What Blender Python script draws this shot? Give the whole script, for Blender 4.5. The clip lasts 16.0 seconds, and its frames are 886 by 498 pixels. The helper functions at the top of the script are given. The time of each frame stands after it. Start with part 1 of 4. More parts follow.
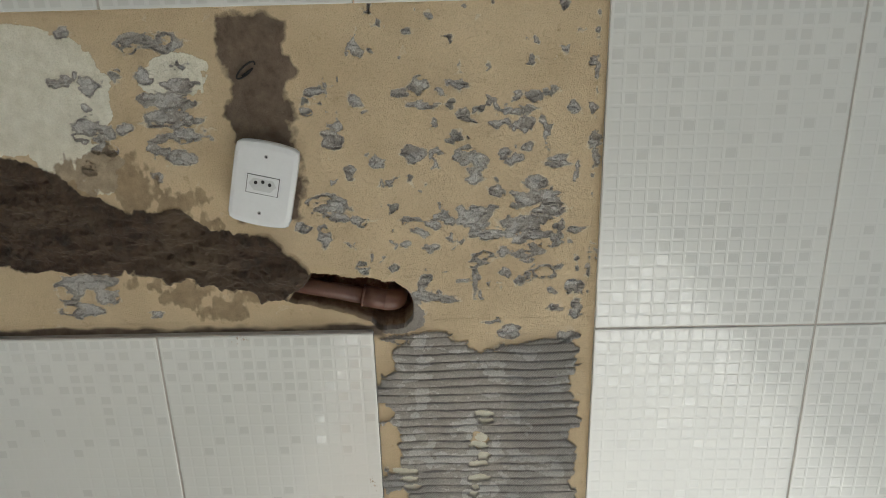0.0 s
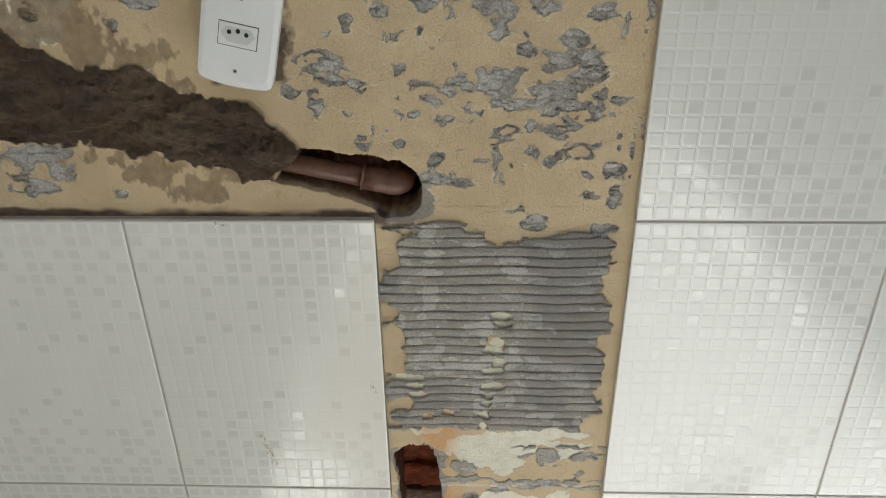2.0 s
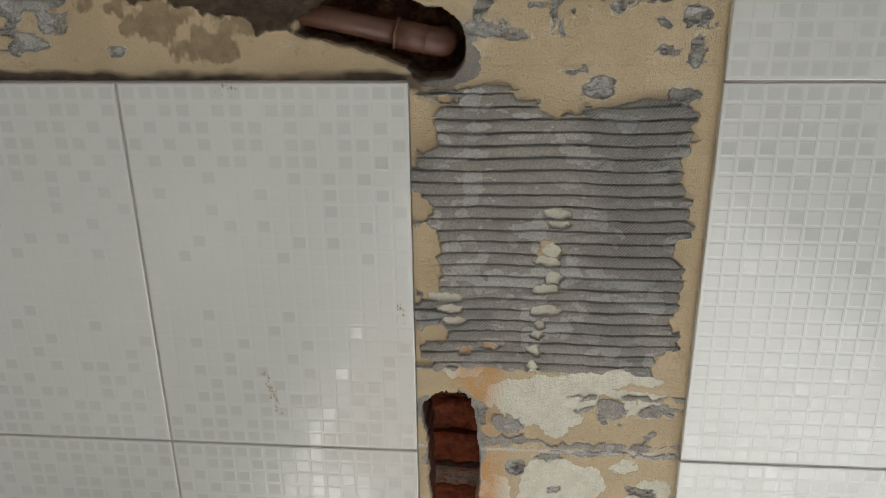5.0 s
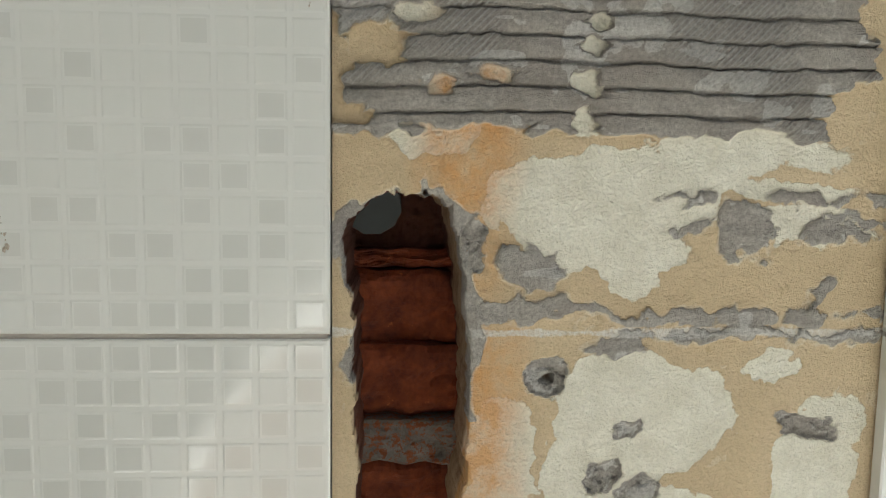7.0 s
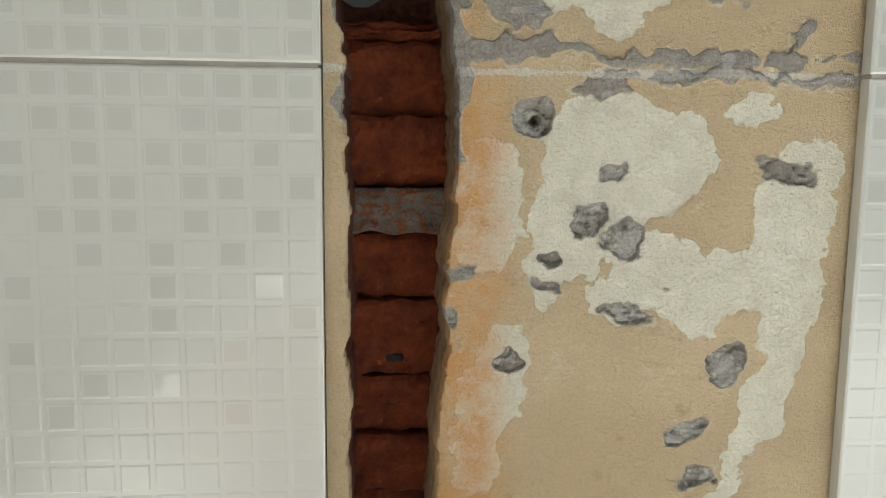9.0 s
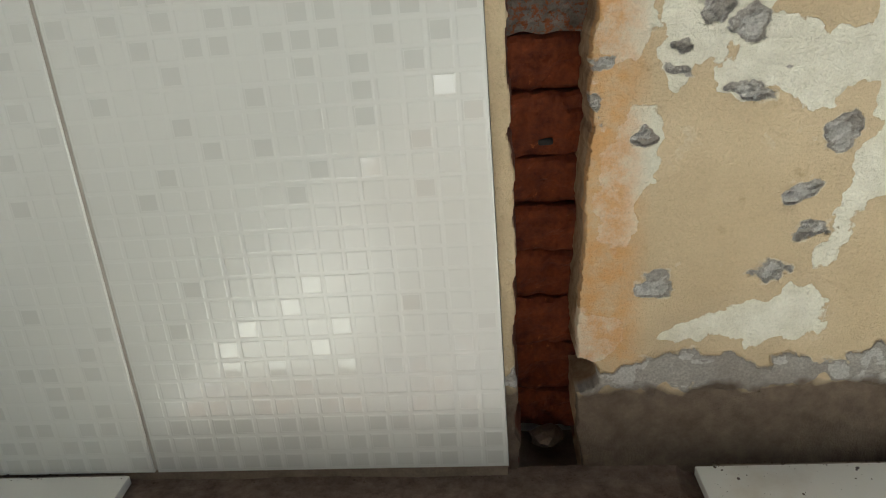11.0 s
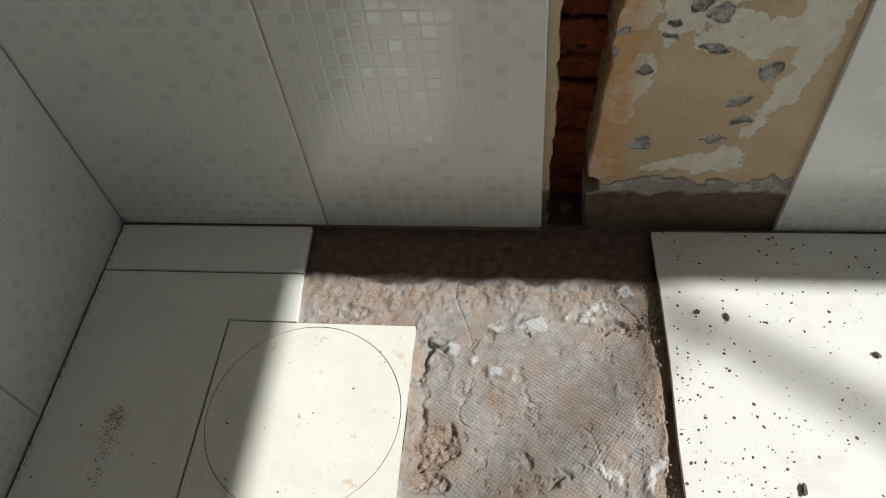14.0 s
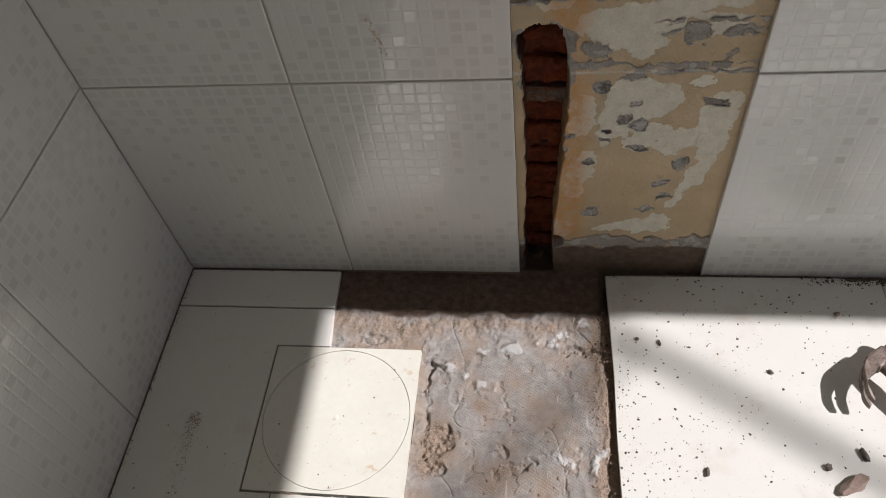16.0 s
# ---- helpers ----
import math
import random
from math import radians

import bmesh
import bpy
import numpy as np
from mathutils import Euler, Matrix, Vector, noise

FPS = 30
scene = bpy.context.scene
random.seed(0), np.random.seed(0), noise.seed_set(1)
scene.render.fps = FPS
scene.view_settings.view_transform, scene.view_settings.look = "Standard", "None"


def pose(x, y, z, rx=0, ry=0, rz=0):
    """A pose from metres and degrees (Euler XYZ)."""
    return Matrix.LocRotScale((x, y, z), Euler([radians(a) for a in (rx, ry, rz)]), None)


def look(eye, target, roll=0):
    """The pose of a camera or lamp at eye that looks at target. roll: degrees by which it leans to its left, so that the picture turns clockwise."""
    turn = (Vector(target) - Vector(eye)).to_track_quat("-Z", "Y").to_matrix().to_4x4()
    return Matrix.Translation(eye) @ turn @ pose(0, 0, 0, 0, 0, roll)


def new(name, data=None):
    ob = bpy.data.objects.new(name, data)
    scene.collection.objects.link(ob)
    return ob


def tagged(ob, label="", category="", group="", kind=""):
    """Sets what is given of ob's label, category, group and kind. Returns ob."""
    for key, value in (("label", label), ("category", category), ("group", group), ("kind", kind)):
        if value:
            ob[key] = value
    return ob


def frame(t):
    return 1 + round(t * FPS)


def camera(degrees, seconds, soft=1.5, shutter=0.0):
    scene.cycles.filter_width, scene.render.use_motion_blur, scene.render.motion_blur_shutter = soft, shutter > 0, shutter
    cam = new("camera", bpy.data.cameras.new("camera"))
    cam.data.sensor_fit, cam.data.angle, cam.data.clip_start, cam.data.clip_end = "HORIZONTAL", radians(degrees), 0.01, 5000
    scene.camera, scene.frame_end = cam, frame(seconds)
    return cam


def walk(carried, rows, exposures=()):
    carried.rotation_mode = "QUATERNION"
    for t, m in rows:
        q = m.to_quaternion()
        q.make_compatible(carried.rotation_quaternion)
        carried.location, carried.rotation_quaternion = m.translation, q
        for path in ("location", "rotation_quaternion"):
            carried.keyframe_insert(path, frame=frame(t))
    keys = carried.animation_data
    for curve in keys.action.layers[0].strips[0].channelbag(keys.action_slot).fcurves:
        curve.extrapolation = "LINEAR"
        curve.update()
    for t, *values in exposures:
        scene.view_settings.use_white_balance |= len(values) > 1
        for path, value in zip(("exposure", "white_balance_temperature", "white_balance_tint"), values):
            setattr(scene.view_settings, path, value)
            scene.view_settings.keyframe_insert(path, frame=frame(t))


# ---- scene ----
cam = camera(62.1, 16.0, 1.0)
PATH = [
    (0, (0.127, -1.016, 1.458), (0.095, 0.863, 0.775), -1.5),
    (0.5, (0.117, -0.909, 1.427), (0.092, 0.965, 0.728), -1.5),
    (1, (0.131, -0.854, 1.415), (0.041, 1.006, 0.685), -1.2),
    (1.5, (0.127, -0.851, 1.398), (0.042, 0.974, 0.583), -0.7),
    (2, (0.123, -0.863, 1.369), (0.053, 0.904, 0.435), -0.8),
    (2.5, (0.141, -0.879, 1.311), (0.082, 0.857, 0.319), -0.2),
    (3, (0.123, -0.904, 1.254), (0.121, 0.847, 0.289), 1.9),
    (3.2, (0.132, -0.916, 1.235), (0.093, 0.885, 0.366), 1.7),
    (5.3, (0.088, -0.759, 1.046), (-0.072, 1.116, 0.369), -0.7),
    (5.5, (0.071, -0.663, 1.036), (-0.057, 1.205, 0.333), -1.9),
    (6, (0.03, -0.516, 0.77), (-0.101, 1.428, 0.32), -2.1),
    (6.5, (0.026, -0.453, 0.618), (0.03, 1.538, 0.425), -0.5),
    (7, (0.034, -0.42, 0.572), (0.172, 1.564, 0.359), 0.9),
    (7.5, (0.041, -0.405, 0.488), (0.216, 1.581, 0.651), 2.5),
    (8, (0.061, -0.381, 0.464), (0.262, 1.608, 0.393), 2.9),
    (8.5, (0.043, -0.402, 0.442), (0.231, 1.586, 0.341), 1.0),
    (9, (0.032, -0.444, 0.423), (0.207, 1.533, 0.175), 0.5),
    (9.2, (0.028, -0.46, 0.416), (0.188, 1.508, 0.094), 0.6),
    (11.3, (0.003, -0.584, 0.431), (-0.29, 1.239, -0.339), -5.5),
    (11.5, (-0.017, -0.611, 0.432), (-0.38, 1.185, -0.37), -6.0),
    (12, (-0.059, -0.654, 0.452), (-0.505, 1.042, -0.51), -9.6),
    (12.5, (-0.063, -0.668, 0.462), (-0.454, 0.909, -0.703), -11.1),
    (13, (-0.069, -0.671, 0.482), (-0.474, 0.783, -0.83), -12.7),
    (13.5, (-0.052, -0.674, 0.62), (-0.349, 0.586, -0.904), -11.3),
    (14, (-0.015, -0.697, 0.893), (-0.255, 0.475, -0.71), -8.4),
    (14.5, (0.004, -0.742, 1.061), (-0.175, 0.39, -0.579), -4.8),
    (15, (0.028, -0.783, 1.131), (-0.17, 0.371, -0.491), -7.3),
    (15.5, (0.042, -0.826, 1.153), (-0.149, 0.358, -0.447), -7.0),
    (16, (0.05, -0.846, 1.171), (-0.229, 0.362, -0.399), -9.7),
]
EXPOSURES = [(0.0, 1.36, 6020, 8), (1.5, 1.46, 6000, 8), (2.5, 1.42, 6000, 8), (3.0, 1.27, 6000, 8), (5.5, 1.20, 6000, 10), (6.0, 1.42, 6020, 7), (7.0, 1.45, 6050, 6), (9.0, 1.42, 6070, 6),
             (11.5, 1.46, 6040, 5), (12.0, 1.25, 6080, 5), (12.5, 0.91, 6130, 5), (13.5, 0.21, 6130, 6), (14.3, 0.0, 6200, 12), (16.0, -0.04, 6250, 17)]
walk(cam, [(t, look(eye, target, roll)) for t, eye, target, roll in PATH], EXPOSURES)

# ---- world, sun, exposure ----
SUN_X, SUN_Y = 0.95, 0.04          # metres the light drifts to -x and +y for each metre it falls
world = bpy.data.worlds.new("sky")
scene.world = world
world.use_nodes = True
wn = world.node_tree.nodes
sky = wn.new("ShaderNodeTexSky")
sky.sky_type, sky.sun_disc = "NISHITA", False
sky.sun_elevation = math.atan2(1.0, math.hypot(SUN_X, SUN_Y))
sky.sun_rotation = radians(93)
wn["Background"].inputs["Strength"].default_value = 0.055
world.node_tree.links.new(sky.outputs[0], wn["Background"].inputs["Color"])
sun = new("sun", bpy.data.lights.new("sun", "SUN"))
sun.data.energy, sun.data.angle, sun.data.color = 5.0, radians(0.55), (1.0, 0.975, 0.93)
sun.matrix_world = look((4, -1, 6), (4 - SUN_X, -1 + SUN_Y, 5))


# ---- materials ----
def material(name, rough=0.6, metal=0.0):
    m = bpy.data.materials.new(name)
    m.use_nodes = True
    b = m.node_tree.nodes["Principled BSDF"]
    b.inputs["Roughness"].default_value, b.inputs["Metallic"].default_value = rough, metal
    return m, m.node_tree.nodes, m.node_tree.links, b


def mathnode(n, l, op, a, b=None, c=None, clamp=False):
    k = n.new("ShaderNodeMath")
    k.operation, k.use_clamp = op, clamp
    for i, v in enumerate((a, b, c)):
        if v is None:
            continue
        if isinstance(v, (int, float)):
            k.inputs[i].default_value = v
        else:
            l.new(v, k.inputs[i])
    return k.outputs[0]


def noisy(n, l, scale, detail=4.0, rough=0.6, coords=None):
    k = n.new("ShaderNodeTexNoise")
    k.inputs["Scale"].default_value, k.inputs["Detail"].default_value, k.inputs["Roughness"].default_value = scale, detail, rough
    if coords is not None:
        l.new(coords, k.inputs["Vector"])
    return k.outputs["Fac"]


def mixed(n, l, fac, a, b, blend="MIX"):
    k = n.new("ShaderNodeMix")
    k.data_type, k.blend_type = "RGBA", blend
    for i, v in ((0, fac), (6, a), (7, b)):
        if isinstance(v, (int, float)):
            k.inputs[i].default_value = v
        elif isinstance(v, tuple):
            k.inputs[i].default_value = (*v, 1.0)
        else:
            l.new(v, k.inputs[i])
    return k.outputs[2]


def ramp(n, l, v, lo, hi):
    k = n.new("ShaderNodeMapRange")
    k.inputs["From Min"].default_value, k.inputs["From Max"].default_value = lo, hi
    l.new(v, k.inputs["Value"])
    return k.outputs["Result"]


def bumped(n, l, b, height, strength, distance):
    k = n.new("ShaderNodeBump")
    k.inputs["Strength"].default_value, k.inputs["Distance"].default_value = strength, distance
    l.new(height, k.inputs["Height"])
    l.new(k.outputs[0], b.inputs["Normal"])
    return k


def grainy(name, dark, light, scale, rough=0.7, bump=0.3, dist=0.001, metal=0.0, spots=None, spot_level=0.62):
    """A surface of two tones at two scales, with fine relief and, if given, spots of a third tone."""
    m, n, l, b = material(name, rough, metal)
    co = n.new("ShaderNodeTexCoord").outputs["Object"]
    big, fine = noisy(n, l, scale, 4, 0.6, co), noisy(n, l, scale * 9, 5, 0.7, co)
    f = mathnode(n, l, "ADD", mathnode(n, l, "MULTIPLY", big, 0.6), mathnode(n, l, "MULTIPLY", fine, 0.4))
    c = mixed(n, l, ramp(n, l, f, 0.35, 0.65), dark, light)
    if spots:
        c = mixed(n, l, ramp(n, l, noisy(n, l, scale * 3.1, 6, 0.75, co), spot_level, spot_level + 0.06), c, spots)
    l.new(c, b.inputs["Base Color"])
    bumped(n, l, b, fine, bump, dist)
    return m


def tile_material(name, tone, rough, dust, ior=1.5):
    """Glazed wall tile: cream-white, a little uneven in gloss, thinly dusted."""
    m, n, l, b = material(name, rough)
    co = n.new("ShaderNodeTexCoord").outputs["Object"]
    big, fine = noisy(n, l, 5.0, 3, 0.5, co), noisy(n, l, 160.0, 4, 0.7, co)
    c = mixed(n, l, ramp(n, l, big, 0.3, 0.7), tuple(v * 0.96 for v in tone), tone)
    geo = n.new("ShaderNodeNewGeometry")
    speck = ramp(n, l, noisy(n, l, 90.0, 3, 0.5, geo.outputs["Position"]), 0.77, 0.79)
    c = mixed(n, l, mathnode(n, l, "MULTIPLY", speck, 0.5), c, (0.30, 0.27, 0.22))
    smear = ramp(n, l, noisy(n, l, 7.0, 6, 0.7, geo.outputs["Position"]), 0.56, 0.80)
    c = mixed(n, l, mathnode(n, l, "MULTIPLY", smear, dust), c, (0.55, 0.47, 0.36))
    l.new(c, b.inputs["Base Color"])
    l.new(mathnode(n, l, "ADD", mathnode(n, l, "MULTIPLY", big, 0.06), rough - 0.03), b.inputs["Roughness"])
    b.inputs["IOR"].default_value = ior
    bumped(n, l, b, big, 0.15, 0.002)
    return m


def attr(n, name):
    k = n.new("ShaderNodeAttribute")
    k.attribute_name = name
    return k.outputs["Fac"]


def plaster_material():
    """Old painted plaster: beige paint over a cream coat over grey mortar; wet fresh mortar and rust stains."""
    m, n, l, b = material("painted_plaster", 0.8)
    co = n.new("ShaderNodeTexCoord").outputs["Object"]
    n_big, n_mid = noisy(n, l, 9.0, 4, 0.6, co), noisy(n, l, 60.0, 5, 0.65, co)
    n_fine, n_grit = noisy(n, l, 420.0, 4, 0.7, co), noisy(n, l, 1100.0, 3, 0.7, co)
    ragged = mathnode(n, l, "MULTIPLY", mathnode(n, l, "SUBTRACT", n_fine, 0.5), 0.0030)

    def mask(name, soft=0.0004, wobble=1.0):
        v = mathnode(n, l, "ADD", attr(n, name), mathnode(n, l, "MULTIPLY", ragged, wobble))
        return ramp(n, l, v, -soft, soft)
    paint = mixed(n, l, ramp(n, l, n_big, 0.35, 0.65), (0.525, 0.41, 0.255), (0.61, 0.488, 0.315))
    paint = mixed(n, l, ramp(n, l, n_mid, 0.62, 0.78), paint, (0.42, 0.31, 0.17))
    white = mixed(n, l, ramp(n, l, n_mid, 0.35, 0.65), (0.68, 0.645, 0.53), (0.78, 0.75, 0.64))
    grey = mixed(n, l, ramp(n, l, n_fine, 0.28, 0.70), (0.345, 0.315, 0.28), (0.57, 0.535, 0.485))
    grey = mixed(n, l, mathnode(n, l, "MULTIPLY", ramp(n, l, n_mid, 0.45, 0.7), 0.6), grey, (0.375, 0.342, 0.300))
    grey = mixed(n, l, mathnode(n, l, "MULTIPLY", ramp(n, l, n_big, 0.5, 0.66), 0.55), grey, (0.31, 0.265, 0.225))
    brown = mixed(n, l, ramp(n, l, n_mid, 0.3, 0.7), (0.022, 0.0125, 0.0075), (0.080, 0.048, 0.027))
    brown = mixed(n, l, ramp(n, l, n_big, 0.45, 0.70), brown, (0.090, 0.060, 0.035))
    damp_dark = mixed(n, l, ramp(n, l, n_mid, 0.3, 0.7), (0.098, 0.068, 0.046), (0.185, 0.137, 0.098))
    c = mixed(n, l, mask("white"), paint, white)
    rust = mathnode(n, l, "MULTIPLY", ramp(n, l, attr(n, "rust"), -0.018, 0.006), ramp(n, l, n_mid, 0.2, 0.6))
    c = mixed(n, l, mathnode(n, l, "MULTIPLY", rust, 0.9), c, (0.60, 0.32, 0.120))
    rim = mathnode(n, l, "MULTIPLY", ramp(n, l, mathnode(n, l, "ADD", attr(n, "mortar"), ragged), -0.0021, -0.0007), ramp(n, l, n_mid, 0.42, 0.58))
    c = mixed(n, l, mathnode(n, l, "MULTIPLY", rim, 0.65), c, (0.68, 0.63, 0.52))
    c = mixed(n, l, mathnode(n, l, "MULTIPLY", ramp(n, l, n_grit, 0.58, 0.72), 0.20), c, (0.30, 0.23, 0.15))
    c = mixed(n, l, mask("mortar"), c, grey)
    pale = mathnode(n, l, "MULTIPLY", mask("pale", 0.0006), mathnode(n, l, "MULTIPLY", n_fine, 1.45, clamp=True))
    c = mixed(n, l, pale, c, (0.66, 0.64, 0.605))
    tan = mixed(n, l, ramp(n, l, n_mid, 0.3, 0.7), (0.185, 0.130, 0.075), (0.37, 0.275, 0.165))
    c = mixed(n, l, mathnode(n, l, "MULTIPLY", mask("smear", 0.003), 0.85), c, tan)
    c = mixed(n, l, mask("damp_dark", 0.004), c, damp_dark)
    c = mixed(n, l, mask("wet", 0.0015), c, brown)
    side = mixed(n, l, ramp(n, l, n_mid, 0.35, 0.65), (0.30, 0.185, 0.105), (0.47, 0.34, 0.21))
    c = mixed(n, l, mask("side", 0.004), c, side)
    # dark red-brown goes by depth: bottoms of the cuts, left chase side sooner
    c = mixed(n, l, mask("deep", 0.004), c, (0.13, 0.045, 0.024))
    hatch = n.new("ShaderNodeTexWave")
    hatch.bands_direction = "DIAGONAL"
    hatch.inputs["Scale"].default_value, hatch.inputs["Distortion"].default_value = 150.0, 2.6
    hatch.inputs["Detail"].default_value, hatch.inputs["Detail Scale"].default_value = 2.0, 30.0
    hmask = ramp(n, l, attr(n, "hatch"), 0.25, 0.9)
    stroke = mathnode(n, l, "MULTIPLY", ramp(n, l, hatch.outputs["Fac"], 0.62, 0.85), hmask)
    c = mixed(n, l, mathnode(n, l, "MULTIPLY", stroke, 0.7), c, (0.58, 0.565, 0.54))
    tone = n.new("ShaderNodeHueSaturation")
    l.new(mathnode(n, l, "ADD", mathnode(n, l, "MULTIPLY", n_fine, 0.42), 0.965), tone.inputs["Value"])
    l.new(c, tone.inputs["Color"])
    l.new(tone.outputs[0], b.inputs["Base Color"])
    sq = n.new("ShaderNodeVectorMath")
    sq.operation = "MULTIPLY"
    sq.inputs[1].default_value = (1.0, 0.0, -1.0)
    l.new(co, sq.inputs[0])
    l.new(sq.outputs[0], hatch.inputs["Vector"])
    h = mathnode(n, l, "MULTIPLY", hatch.outputs["Fac"], mathnode(n, l, "MULTIPLY", hmask, 1.1))
    gritty = mathnode(n, l, "MULTIPLY", n_grit, mathnode(n, l, "ADD", mathnode(n, l, "MULTIPLY", mask("mortar"), 0.9), 0.22))
    peel = mathnode(n, l, "MULTIPLY", noisy(n, l, 260.0, 2, 0.5, co), mathnode(n, l, "MULTIPLY", mask("white"), 0.5))
    h = mathnode(n, l, "ADD", h, peel)
    h = mathnode(n, l, "ADD", h, mathnode(n, l, "ADD", gritty, mathnode(n, l, "MULTIPLY", n_fine, 0.8)))
    bumped(n, l, b, h, 0.9, 0.0036)
    l.new(mixed(n, l, mask("wet", 0.002), (0.82, 0.82, 0.82), (0.55, 0.55, 0.55)), b.inputs["Roughness"])
    return m


def screed_material():
    """Bare floor screed where a tile was lifted: tile-back imprint, brown dirt, darker strip along the wall, pale lime.
    """
    m, n, l, b = material("bare_screed", 0.9)
    co = n.new("ShaderNodeTexCoord").outputs["Object"]
    n_big, n_mid = noisy(n, l, 14.0, 4, 0.6, co), noisy(n, l, 70.0, 5, 0.7, co)
    n_fine = noisy(n, l, 420.0, 4, 0.7, co)
    c = mixed(n, l, ramp(n, l, n_mid, 0.3, 0.7), (0.250, 0.226, 0.205), (0.43, 0.40, 0.368))
    c = mixed(n, l, ramp(n, l, n_big, 0.44, 0.70), c, (0.35, 0.265, 0.20))
    dirt = ramp(n, l, mathnode(n, l, "ADD", attr(n, "dirt"), mathnode(n, l, "MULTIPLY", mathnode(n, l, "SUBTRACT", n_mid, 0.5), 0.05)), -0.006, 0.010)
    c = mixed(n, l, dirt, c, mixed(n, l, ramp(n, l, n_fine, 0.3, 0.7), (0.15, 0.103, 0.074), (0.43, 0.335, 0.255)))
    pale = ramp(n, l, mathnode(n, l, "ADD", attr(n, "pale"), mathnode(n, l, "MULTIPLY", mathnode(n, l, "SUBTRACT", n_fine, 0.5), 0.010)), -0.001, 0.004)
    c = mixed(n, l, mathnode(n, l, "MULTIPLY", pale, 0.75), c, (0.60, 0.595, 0.575))
    # darker brown for the strip along the wall foot
    damp_dark = ramp(n, l, mathnode(n, l, "ADD", attr(n, "damp_dark"), mathnode(n, l, "MULTIPLY", mathnode(n, l, "SUBTRACT", n_mid, 0.5), 0.02)), -0.006, 0.006)
    c = mixed(n, l, damp_dark, c, mixed(n, l, ramp(n, l, n_mid, 0.3, 0.7), (0.070, 0.044, 0.032), (0.20, 0.140, 0.105)))
    l.new(c, b.inputs["Base Color"])
    sq = n.new("ShaderNodeVectorMath")
    sq.operation = "MULTIPLY"
    sq.inputs[1].default_value = (1.0, 1.0, 0.0)
    l.new(co, sq.inputs[0])
    rot = n.new("ShaderNodeMapping")
    rot.inputs["Rotation"].default_value = (0, 0, radians(33))
    l.new(sq.outputs[0], rot.inputs["Vector"])
    grid = n.new("ShaderNodeTexBrick")
    grid.offset = 0.0
    grid.inputs["Scale"].default_value, grid.inputs["Mortar Size"].default_value = 1.0, 0.0011
    grid.inputs["Mortar Smooth"].default_value = 0.8
    grid.inputs["Brick Width"].default_value, grid.inputs["Row Height"].default_value = 0.0048, 0.0048
    l.new(rot.outputs[0], grid.inputs["Vector"])
    im = mathnode(n, l, "MULTIPLY", grid.outputs["Fac"], mathnode(n, l, "MULTIPLY", ramp(n, l, attr(n, "imprint"), 0.1, 0.9), 0.24))
    h = mathnode(n, l, "SUBTRACT", mathnode(n, l, "ADD", mathnode(n, l, "MULTIPLY", n_fine, 0.55), mathnode(n, l, "MULTIPLY", n_mid, 0.4)), im)
    bumped(n, l, b, h, 0.9, 0.0032)
    return m


M_TILE = tile_material("satin_tile", (0.690, 0.695, 0.664), 0.25, 0.08, 2.0)
M_SATIN = tile_material("satin_square", (0.680, 0.685, 0.654), 0.23, 0.06, 2.0)
M_CELL = tile_material("gloss_tile", (0.640, 0.645, 0.615), 0.09, 0.05, 2.3)
M_FLOORTILE = tile_material("floor_tile_glaze", (0.775, 0.758, 0.70), 0.40, 0.65)
M_PLASTER = plaster_material()
M_SCREED = screed_material()
M_GROUT = grainy("grout", (0.36, 0.33, 0.295), (0.46, 0.43, 0.385), 40, 0.9)
M_DARKGROUT = grainy("dirty_grout", (0.17, 0.125, 0.09), (0.29, 0.225, 0.17), 40, 0.9)
M_WALL = grainy("plain_render", (0.62, 0.60, 0.55), (0.70, 0.68, 0.63), 4, 0.85)
M_BRICK = grainy("fired_clay", (0.060, 0.011, 0.004), (0.28, 0.060, 0.014), 18, 0.85, 0.9, 0.002, spots=(0.42, 0.115, 0.032), spot_level=0.64)
M_JOINT = grainy("brick_mortar", (0.12, 0.10, 0.085), (0.26, 0.235, 0.21), 60, 0.9, 0.8, 0.002, spots=(0.26, 0.085, 0.035), spot_level=0.50)
M_PIPE = grainy("brown_pvc", (0.105, 0.047, 0.031), (0.150, 0.072, 0.049), 25, 0.38, 0.1, 0.0004, spots=(0.30, 0.22, 0.17), spot_level=0.66)
M_CAP = grainy("dark_plastic", (0.030, 0.038, 0.038), (0.040, 0.048, 0.048), 30, 0.6, 0.1, 0.0003)
M_SOCKET = grainy("white_plastic", (0.74, 0.75, 0.76), (0.79, 0.80, 0.81), 20, 0.25, 0.03, 0.0003)
M_MODULE = grainy("pale_grey_plastic", (0.55, 0.56, 0.56), (0.60, 0.61, 0.61), 20, 0.4, 0.03, 0.0003)
# near-black that puts the shade of holes, slots and gaps into colour
M_BLACK = grainy("recess_shade", (0.012, 0.012, 0.012), (0.03, 0.03, 0.03), 60, 0.8)
M_SCREW = grainy("steel", (0.30, 0.30, 0.30), (0.45, 0.45, 0.45), 200, 0.35, 0.1, 0.0002, metal=1.0)
M_COVER = grainy("cream_plastic", (0.73, 0.71, 0.61), (0.80, 0.785, 0.70), 9, 0.38, 0.06, 0.0004, spots=(0.66, 0.56, 0.42), spot_level=0.60)
M_IRON = grainy("worn_steel", (0.085, 0.058, 0.045), (0.34, 0.28, 0.24), 45, 0.62, 0.5, 0.0009, metal=0.35, spots=(0.17, 0.085, 0.055), spot_level=0.55)
M_HANDLE = grainy("dark_wood", (0.055, 0.030, 0.022), (0.11, 0.062, 0.045), 30, 0.55, 0.3, 0.0006)
